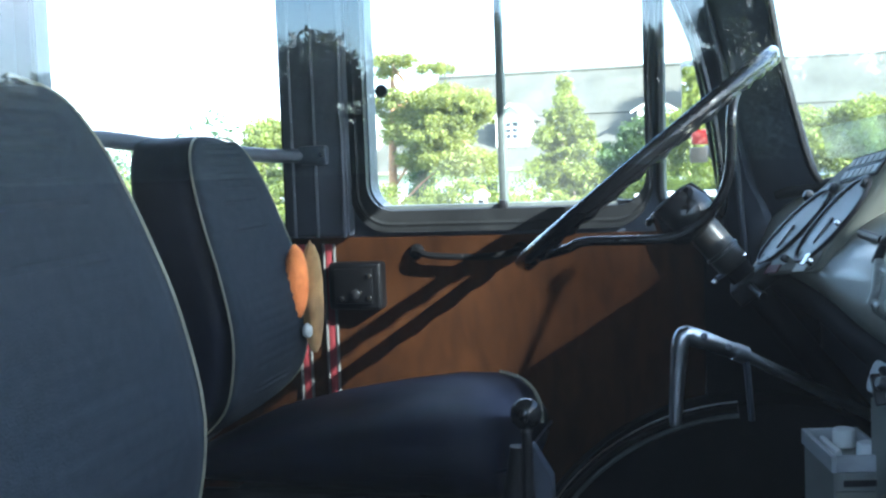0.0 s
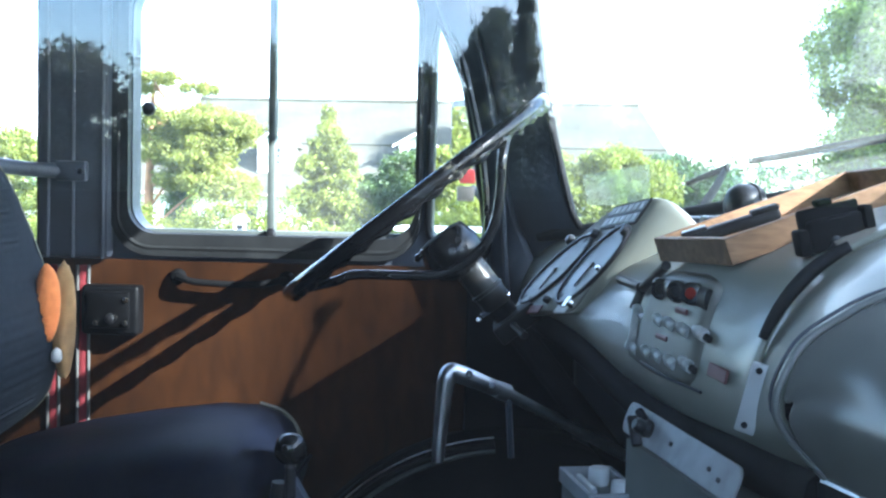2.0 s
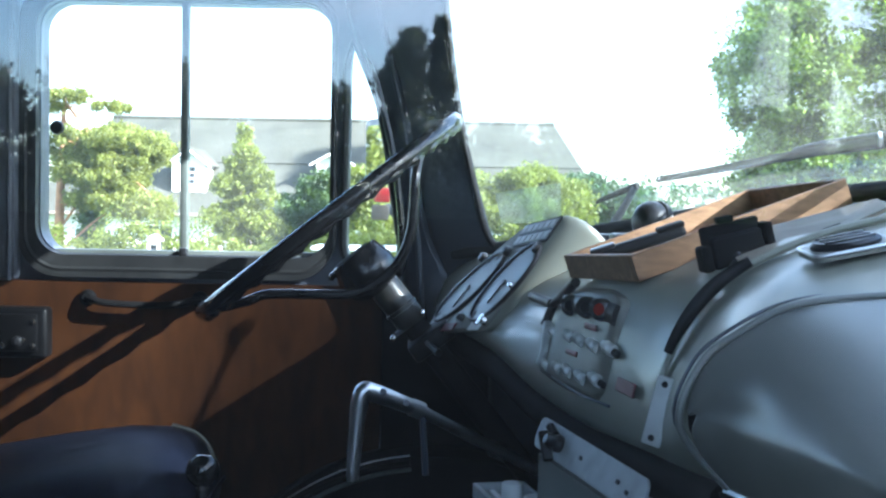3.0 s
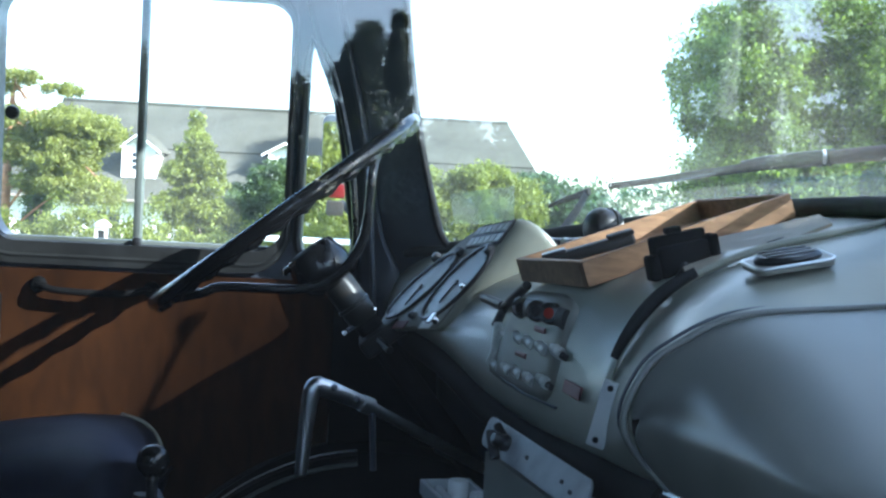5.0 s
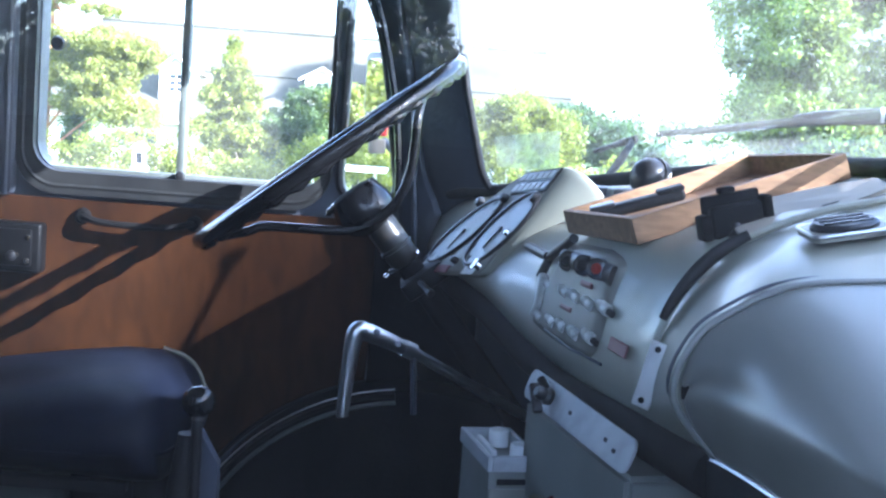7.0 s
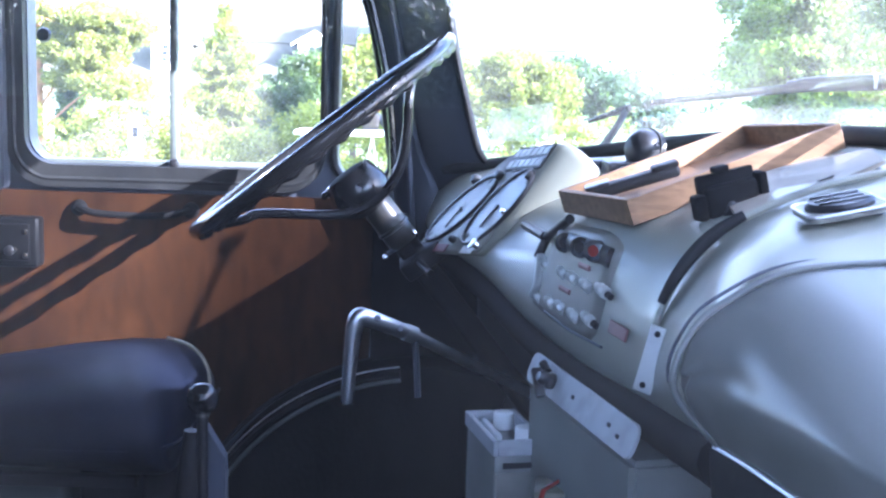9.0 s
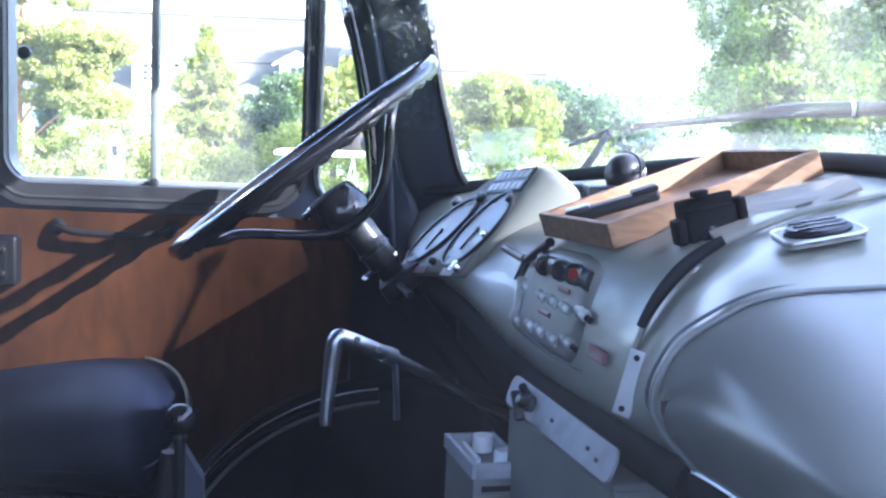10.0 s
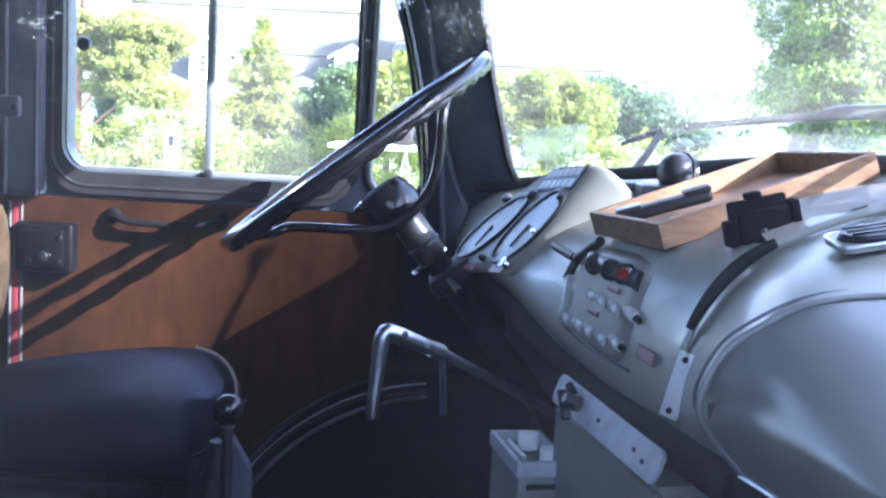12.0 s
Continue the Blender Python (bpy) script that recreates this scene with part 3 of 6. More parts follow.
pr.visible_shadow = False

# partition rail behind the driver
rail = thing("partition_rail", (-0.96, 2.06, 1.21), "dark metal tube rail behind the driver seat", "rail")
part("tube", tube([(-0.875, 2.062, 1.216), (-0.90, 2.05, 1.216), (-0.95, 2.02, 1.218), (-1.0, 1.8, 1.232), (-1.005, 1.5, 1.25), (-1.01, 0.10, 1.25)], 0.0145, 12), M_BODY, rail)
part("clamp", box((-0.90, 2.040, 1.196), (-0.838, 2.0615, 1.236), 0.006), M_BODY, rail)
part("bolt", lathe([(0, 0), (0.007, 0), (0.006, 0.004), (0, 0.005)], (-0.848, 2.0398, 1.216), (0, -1, 0), 12), M_CHROME, rail)

# wheel arch in the driver footwell
arch = thing("wheel_arch", (0.0, 2.0, 0.30), "black wheel arch cover with metal edge strip", "wheel arch", kind="structure")
ARCH_IN_C, ARCH_IN_R = (0.02, 0.270), 0.468
rows = []
for i in range(25):
    a = radians(176 - i * (176 - 70) / 24)
    co, si = math.cos(a), math.sin(a)
    rows.append([(ARCH_IN_C[0] + ARCH_IN_R * 0.0 * co, 1.945, 0.30), (ARCH_IN_C[0] + (ARCH_IN_R - 0.02) * co, 1.945, ARCH_IN_C[1] + (ARCH_IN_R - 0.02) * si),
                 (ARCH_IN_C[0] + ARCH_IN_R * co, 1.96, ARCH_IN_C[1] + ARCH_IN_R * si), (ARCH_IN_C[0] + ARCH_IN_R * co, 2.098, ARCH_IN_C[1] + (ARCH_IN_R) * si)])
part("cover", loft(rows), M_FLOOR, arch, "", 50)
part("edge_strip", tube([(ARCH_IN_C[0] + (ARCH_IN_R - 0.006) * math.cos(radians(176 - i * 4)), 1.944, ARCH_IN_C[1] + (ARCH_IN_R - 0.006) * math.sin(radians(176 - i * 4))) for i in range(21)], 0.0085, 8, flat=1.5), M_MATT, arch, "dark metal edge strip")
part("bead", tube([(ARCH_IN_C[0] + (ARCH_IN_R - 0.017) * math.cos(radians(176 - i * 4)), 1.942, ARCH_IN_C[1] + (ARCH_IN_R - 0.017) * math.sin(radians(176 - i * 4))) for i in range(21)], 0.0045, 8), M_SASH, arch, "dull grey metal bead")
# Thin bright line drawn for the highlight along the strip's upper edge.
part("bead", tube([(ARCH_IN_C[0] + (ARCH_IN_R + 0.007) * math.cos(radians(176 - i * 4)), 1.946, ARCH_IN_C[1] + (ARCH_IN_R + 0.007) * math.sin(radians(176 - i * 4))) for i in range(21)], 0.0018, 6), M_ALU, arch, "thin bright line painted as a highlight")
part("edge_strip", tube([(ARCH_C[0] + (ARCH_R + 0.004) * math.cos(radians(174 - i * 4)), 2.083, ARCH_C[1] + (ARCH_R + 0.004) * math.sin(radians(174 - i * 4))) for i in range(20)], 0.005, 8), M_RUBBER, arch, "black rubber beading")
kick = part("kick_panel", box((-0.090, 2.06, 0.30), (0.45, 2.0845, 1.02), 0.004), M_FLOOR)
tagged(kick, "black panel in the driver footwell", "panel", kind="structure")
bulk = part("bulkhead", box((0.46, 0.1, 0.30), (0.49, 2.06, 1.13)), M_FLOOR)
tagged(bulk, "black bulkhead below the dashboard", "panel", kind="structure")


# ---- dashboard ----
# sections across the cab: place along the cab's width, then (x, z) from the lip to the glass
DASH = (
    (2.06, ((0.02, 0.985), (0.012, 1.01), (0.03, 1.06), (0.055, 1.09), (0.075, 1.105), (0.10, 1.115), (0.13, 1.12))),
    (1.75, ((0.055, 0.992), (0.045, 1.017), (0.075, 1.06), (0.115, 1.10), (0.17, 1.125), (0.23, 1.145), (0.28, 1.155))),
    (1.50, ((0.105, 0.985), (0.095, 1.012), (0.125, 1.055), (0.165, 1.095), (0.24, 1.128), (0.32, 1.165), (0.40, 1.185))),
    (1.30, ((0.150, 0.962), (0.138, 0.992), (0.160, 1.05), (0.190, 1.10), (0.26, 1.138), (0.35, 1.172), (0.475, 1.205))),
    (1.12, ((0.193, 0.955), (0.172, 0.982), (0.182, 1.06), (0.197, 1.110), (0.262, 1.142), (0.36, 1.180), (0.495, 1.214))),
    (0.92, ((0.232, 0.962), (0.222, 0.992), (0.238, 1.060), (0.272, 1.115), (0.315, 1.147), (0.38, 1.178), (0.508, 1.214))),
    (0.80, ((0.248, 0.972), (0.222, 1.010), (0.234, 1.068), (0.262, 1.110), (0.305, 1.142), (0.38, 1.163), (0.508, 1.190))),
    (0.72, ((0.250, 0.984), (0.211, 1.030), (0.223, 1.076), (0.252, 1.103), (0.302, 1.127), (0.390, 1.137), (0.505, 1.148))),
)
cols = [spline([(x, y, z) for x, z in prof], 5) for y, prof in DASH]
dash_rows = []
for j in range(len(cols[0])):
    dash_rows.append(spline([c[j] for c in cols], 6))
dash = thing("dashboard", (0.3, 1.3, 0.96), "grey painted metal dashboard with rounded engine cowl", "dashboard", kind="structure")
thicken(part("shell", loft(dash_rows), M_DASH, dash, "", 60), 0.006)
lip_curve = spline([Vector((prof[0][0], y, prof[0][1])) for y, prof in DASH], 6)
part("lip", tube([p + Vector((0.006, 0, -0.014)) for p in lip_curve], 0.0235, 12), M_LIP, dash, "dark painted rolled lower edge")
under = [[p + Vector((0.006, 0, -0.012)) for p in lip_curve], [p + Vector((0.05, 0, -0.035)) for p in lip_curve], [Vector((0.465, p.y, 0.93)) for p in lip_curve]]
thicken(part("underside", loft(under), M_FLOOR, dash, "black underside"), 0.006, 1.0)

# rounded lid on the near end of the cowl
ring = spline([(x, 0.72, z) for x, z in DASH[-1][1][0:]], 5)
# the lid: rim, rounded shoulder and foot, each from the far corner towards the passenger
LID_RIM = spline([(0.2135, 0.712, 1.046), (0.223, 0.712, 1.076), (0.252, 0.712, 1.103), (0.302, 0.712, 1.127), (0.390, 0.712, 1.137), (0.505, 0.712, 1.148), (0.512, 0.55, 1.120)], 5)
LID_EDGE = spline([(0.2155, 0.706, 1.042), (0.226, 0.688, 1.050), (0.241, 0.655, 1.051), (0.255, 0.585, 1.051), (0.283, 0.475, 1.047), (0.36, 0.385, 1.036), (0.50, 0.345, 1.020)], 5)
LID_FOOT = spline([(0.247, 0.717, 0.985), (0.252, 0.702, 0.985), (0.262, 0.665, 0.985), (0.275, 0.600, 0.985), (0.302, 0.490, 0.984), (0.378, 0.400, 0.980), (0.505, 0.352, 0.974)], 5)
lid_cols = []
for i, (r, e, f) in enumerate(zip(LID_RIM, LID_EDGE, LID_FOOT)):
    swell = 0.009 * min(1.0, i / 10)
    out = Vector((e.x - 0.45, e.y - 0.75, 0)).normalized()
    lid_cols.append(spline([r, r.lerp(e, 0.06) + Vector((0, 0, 0.35 * swell)), r.lerp(e, 0.35) + Vector((0, 0, swell)), r.lerp(e, 0.70) + Vector((0, 0, 0.9 * swell)), e + Vector((0, 0, 0.002)) - out * 0.004, e.lerp(f, 0.22) + out * 0.006, e.lerp(f, 0.6) + out * 0.006, f], 4))
lid_rows = [[c[k] for c in lid_cols] for k in range(len(lid_cols[0]))]
lid = thing("engine_cover", (0.4, 0.68, 0.98), "domed grey painted metal engine cover lid", "engine cover")
thicken(part("dome", loft(lid_rows), M_DOME, lid, "", 60), 0.004)
part("rim", tube([p + Vector((-0.002, -0.006, 0.002)) for p in ring], 0.0032, 10), M_DOME, lid, "rolled metal rim")
part("rim", tube([p + Vector((-0.001, 0.018, 0.003)) for p in ring], 0.0016, 10), M_BODY, lid, "dark rim seal")
sill_curve = [p + Vector((-0.001, 0, -0.001)) for p in LID_FOOT[::5]]
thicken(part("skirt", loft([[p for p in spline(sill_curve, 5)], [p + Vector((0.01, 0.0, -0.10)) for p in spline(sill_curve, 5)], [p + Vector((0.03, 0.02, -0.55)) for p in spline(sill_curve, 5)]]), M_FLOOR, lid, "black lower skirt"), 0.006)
part("flange", tube(spline(sill_curve, 5), 0.0032, 8), M_ALU, lid, "worn metal bottom flange")

# seam over the cowl at y = 0.9: rubber strip and metal strap
seam = [c for c in spline([(x, 0.90, z) for x, z in ((0.236, 0.978), (0.2245, 0.998), (0.239, 1.063), (0.2705, 1.115), (0.312, 1.148), (0.378, 1.178), (0.45, 1.196), (0.505, 1.21))], 6)]
part("seam_bead", tube([p + Vector((-0.002, 0, 0.002)) for p in seam], 0.004, 8), M_DASH, dash, "grey pressed seam")
strap = thing("cowl_strap", (0.225, 0.895, 1.01), "bright metal strap plate with screws on the cowl", "strap")
sm = frame_of((0.2255, 0.882, 1.016), (0.24, 0.0, 1.0), (-0.62, -0.78, 0.14))
part("plate", box((-0.032, -0.0095, 0.0), (0.032, 0.0095, 0.004), 0.0015, 2, sm), M_STRAP, strap)
for u in (-0.025, 0.025):
    part("screw", lathe([(0, 0), (0.0032, 0), (0.0028, 0.0015), (0, 0.002)], sm @ Vector((u, 0, 0.004)), sm.to_3x3() @ Vector((0, 0, 1)), 12), M_PLASTIC, strap)
strip_pts = [p for p in seam if 1.062 < p.z < 1.150]
rub = thing("rubber_strap", (0.27, 0.885, 1.1), "black rubber strap lying over the cowl edge", "strap")
part("band", tube([p + Vector((-0.006, -0.008, 0.005)) for p in strip_pts], [0.0028 + 0.0042 * math.sin(math.pi * (0.12 + 0.7 * i / (len(strip_pts) - 1))) for i in range(len(strip_pts))], 10, flat=0.8), M_MATT, rub)


# ---- instrument hood ----
CL_O = Vector((0.091, 1.50, 1.020))
CL_U = Vector((-0.075, 0.25, 0.0)).normalized()
CL_V = Vector((0.098, 0.0, 0.168)).normalized()
CL_N = CL_V.cross(CL_U).normalized()
if CL_N.x > 0:
    CL_N = -CL_N
CL_V = (CL_V - CL_N * CL_V.dot(CL_N)).normalized()


def on_cluster(u, v, n=0.0):
    return CL_O + CL_U * u + CL_V * v + CL_N * n


def on_face(a, b, n=0.0):
    """Place on the face by its own slanted edges: a along the lower edge, b up the near edge."""
    return on_cluster(0.99 * a - 0.145 * b, -0.14 * a + 0.99 * b, n)


FACE = [(0.0, 0.0), (0.278, 0.0), (0.268, 0.060), (0.215, 0.140), (0.150, 0.192), (0.118, 0.202), (0.0, 0.202)]


def outline_cluster(grow=0.0, round_by=0.016):
    """The face's outline with rounded corners, grown outwards."""
    k = len(FACE)
    mid = Vector((0.125, 0.095))
    out = []
    for i in range(k):
        p, q, r = Vector(FACE[i - 1]), Vector(FACE[i]), Vector(FACE[(i + 1) % k])
        a = q + (p - q).normalized() * min(round_by, 0.4 * (p - q).length)
        c = q + (r - q).normalized() * min(round_by, 0.4 * (r - q).length)
        for j in range(6):
            t = j / 5
            w = a * (1 - t) ** 2 + q * (2 * t * (1 - t)) + c * t * t
            out.append(w + (w - mid).normalized() * grow)
    return out


def face_matrix(a, b, n=0.0):
    return Matrix.Translation(on_face(a, b, n)) @ Matrix(((on_face(1, 0) - on_face(0, 0)).normalized(), (on_face(0, 1) - on_face(0, 0)).normalized(), CL_N)).transposed().to_4x4()


cluster = thing("instrument_hood", (0.1, 1.6, 1.02), "grey metal instrument hood with two large dials", "instrument panel")
hood_rows = []
for n, g in ((0.0, -0.006), (-0.002, -0.001), (-0.007, 0.006), (-0.016, 0.013), (-0.030, 0.020), (-0.050, 0.025), (-0.075, 0.027), (-0.11, 0.025), (-0.16, 0.018)):
    hood_rows.append([on_face(u, v - 0.35 * -n if v > 0.06 else max(v, -0.002) + 0.9 * -n, n) for u, v in outline_cluster(g)])
part("hood", loft(hood_rows, closed=True), M_DASH, cluster, "", 60)
plate_bm = bmesh.new()
loft([[on_face(u, v, n) for u, v in outline_cluster(g)] for n, g in ((-0.001, -0.009), (0.002, -0.009), (0.003, -0.011))], closed=True, bm=plate_bm)
part("face_plate", plate_bm, M_FACE, cluster, "dull grey instrument plate")


def dial_ring(c, long, wide, k, n, count=44):
    return [on_face(c[0] + k * (long[0] * math.cos(t) + wide[0] * math.sin(t)), c[1] + k * (long[1] * math.cos(t) + wide[1] * math.sin(t)), n) for t in (2 * math.pi * i / count for i in range(count))]


for c, long, wide in (((0.186, 0.085), (-0.052, 0.062), (0.052, 0.010)), ((0.048, 0.086), (-0.027, 0.067), (0.055, 0.008))):
    dial = part("dial", loft([dial_ring(c, long, wide, 0.95, 0.0025), dial_ring(c, long, wide, 0.95, 0.0045)], closed=True), M_DIAL, cluster, "large round dial with grey face")
    part("bezel", tube(dial_ring(c, long, wide, 0.98, 0.0045), 0.0036, 8, closed=True), M_PLASTIC, dial, "black bezel ring")
    part("pointer", tube([on_face(*c, 0.006), on_face(c[0] + 0.010, c[1] - 0.036, 0.006)], 0.0013, 6), M_PLASTIC, dial)
    part("pivot", lathe([(0, 0), (0.005, 0), (0.004, 0.003), (0, 0.0035)], on_face(*c, 0.0045), CL_N, 12), M_PLASTIC, dial)
    ticks_in, ticks_out = dial_ring(c, long, wide, 0.80, 0.0048), dial_ring(c, long, wide, 0.90, 0.0048)
    for k in range(0, 44, 4):
        part("mark", tube([ticks_in[k], ticks_out[k]], 0.0008, 5), M_PLASTIC, dial)
part("lamp_backing", box((0, 0, 0), (0.120, 0.044, 0.0025), 0.002, 1, face_matrix(-0.004, 0.153, 0.0025)), M_COLLAR, cluster, "dark grey lamp strip")
for i in range(2):
    for j in range(6):
        part("warning_lamp", box((0, 0, 0), (0.0155, 0.0150, 0.002), 0.0012, 1, face_matrix(0.002 + j * 0.0188, 0.157 + i * 0.0195, 0.005)), M_WHITE, cluster, "pale square indicator window")
for u, v, r, mt in ((0.004, 0.076, 0.005, M_CHROME), (0.020, 0.016, 0.006, M_CHROME), (0.128, 0.026, 0.006, M_PLASTIC), (0.118, 0.146, 0.008, M_PLASTIC), (0.205, 0.142, 0.009, M_PLASTIC), (0.006, 0.140, 0.008, M_PLASTIC)):
    part("knob", lathe([(0.0, 0), (r, 0), (r, 0.006), (r * 0.7, 0.010), (0, 0.011)], on_face(u, v, 0.003), CL_N, 14), mt, cluster)
part("ignition_key", box((-0.008, -0.010, 0.010), (0.008, 0.010, 0.012), 0.001, 1, face_matrix(0.020, 0.016, 0.003)), M_CHROME, cluster, "flat metal key")
part("name_plate", box((0, 0, 0), (0.095, 0.016, 0.002), 0.0008, 1, face_matrix(0.135, 0.002, 0.003)), M_BROWNLABEL, cluster, "dull red plate")
part("paper_tag", box((0, 0, 0), (0.045, 0.015, 0.001), 0.0004, 1, face_matrix(0.030, 0.002, 0.0032)), M_WHITE, cluster, "torn white paper tag")

# ---- steering wheel and column ----
AX = Vector((0.62, 0.055, -0.784)).normalized()
W1 = Vector((0.784, 0.0, 0.62)).normalized()
W2 = AX.cross(W1).normalized()
WC = Vector((-0.159, 1.703, 1.183))
wheel = thing("steering_wheel", WC + AX * 0.3, "large black bakelite steering wheel with dished spokes", "steering wheel")
R = 0.253
part("rim", tube([WC + (W1 * math.cos(a) + W2 * math.sin(a)) * R for a in (2 * math.pi * i / 72 for i in range(72))], 0.0122, 12, closed=True), M_GLOSSBLACK, wheel)
grip_pts, grip_r = [], []
for i in range(144):
    a = 2 * math.pi * i / 144
    grip_pts.append(WC + (W1 * math.cos(a) + W2 * math.sin(a)) * (R - 0.003) + AX * 0.009)
    grip_r.append(0.0078 + 0.0028 * math.cos(36 * a))
part("finger_grip", tube(grip_pts, grip_r, 10, closed=True), M_GLOSSBLACK, wheel, "scalloped black underside grip")
part("spoke", tube(spline([(-0.335, 1.69, 1.03), (-0.278, 1.645, 1.047), (-0.248, 1.645, 1.058), (-0.172, 1.645, 1.059), (-0.123, 1.645, 1.061), (-0.086, 1.645, 1.073), (-0.055, 1.645, 1.098), (-0.035, 1.645, 1.129), (-0.025, 1.645, 1.164), (-0.021, 1.645, 1.208), (-0.02, 1.645, 1.245), (-0.012, 1.67, 1.285), (0.018, 1.7, 1.325)], 6), 0.0062, 12, flat=1.25, up=(0, 1, 0)), M_GLOSSBLACK, wheel, "glossy black bent spoke")
HUB = WC + AX * 0.125
BOWL = HUB - W1 * 0.008
part("hub", lathe([(0.0, -0.050), (0.037, -0.050), (0.041, -0.051), (0.0425, -0.048), (0.045, -0.038), (0.050, -0.022), (0.050, -0.008), (0.043, 0.009), (0.032, 0.018), (0.026, 0.022), (0.0, 0.022)], BOWL, AX, 40), M_GLOSSBLACK, wheel, "glossy black horn bowl")
part("horn_pad", lathe([(0.0, -0.055), (0.024, -0.0545), (0.033, -0.0525), (0.036, -0.0505), (0.0, -0.0505)], BOWL, AX, 36), M_LIP, wheel, "dull black horn pad")
part("horn_tab", tube([BOWL - W1 * 0.041 - AX * 0.044, BOWL - W1 * 0.050 - AX * 0.044, BOWL - W1 * 0.055 - AX * 0.040], [0.005, 0.006, 0.004], 10, flat=1.5), M_GLOSSBLACK, wheel)
column = thing("steering_column", WC + AX * 0.3, "dark metal steering column with light collar", "steering column")
part("collar", lathe([(0.0, 0.018), (0.0255, 0.018), (0.0265, 0.026), (0.0265, 0.062), (0.029, 0.063), (0.029, 0.068), (0.0265, 0.069), (0.0265, 0.092), (0.022, 0.098), (0.0, 0.098)], HUB, AX, 24), M_COLLAR, column, "grey metal collar")
part("shaft", lathe([(0.0, 0.095), (0.021, 0.095), (0.021, 0.60), (0, 0.60)], HUB, AX, 20), M_LIP, column)
part("clamp", box((-0.03, -0.045, 0.118), (0.05, 0.045, 0.150), 0.006, 2, Matrix.Translation(HUB) @ frame_of((0, 0, 0), W1, AX)), M_MATT, column)
part("bolt", lathe([(0, 0), (0.0045, 0), (0.005, 0.004), (0.003, 0.008), (0, 0.009)], (-0.050, 1.70, 0.988), (-0.8, -0.3, -0.5), 12), M_CHROME, column, "bright bolt head")
part("bolt", lathe([(0, 0), (0.004, 0), (0.0045, 0.003), (0.003, 0.006), (0, 0.0065)], (-0.007, 1.672, 1.031), (0.2, -0.8, 0.4), 12), M_CHROME, column, "bright bolt head")
part("bolt_arm", tube([(-0.049, 1.702, 0.992), (-0.02, 1.703, 1.012)], 0.004, 8), M_BODY, column)
part("stalk", tube([(0.0, 1.68, 0.985), (0.012, 1.655, 0.977), (0.022, 1.635, 0.971)], [0.005, 0.005, 0.007], 8), M_PLASTIC, column, "short black switch stalk")

# ---- seats ----
SEAT_BACK = ((0.69, -0.955, 0.165), (0.735, -0.895, 0.182), (0.775, -0.835, 0.194), (0.825, -0.793, 0.200), (0.92, -0.778, 0.202), (1.02, -0.796, 0.199), (1.10, -0.822, 0.190), (1.17, -0.846, 0.170), (1.215, -0.862, 0.142), (1.24, -0.872, 0.105), (1.252, -0.884, 0.05))


def superring(x0, x1, y0, y1, z, e=0.5, n=28, tilt=0.0):
    out = []
    for i in range(n):
        a = 2 * math.pi * i / n
        c, s = math.cos(a), math.sin(a)
        out.append((x0 + (x1 - x0) * (0.5 + 0.5 * math.copysign(abs(c) ** e, c)), y0 + (y1 - y0) * (0.5 + 0.5 * math.copysign(abs(s) ** e, s)), z))
    return out


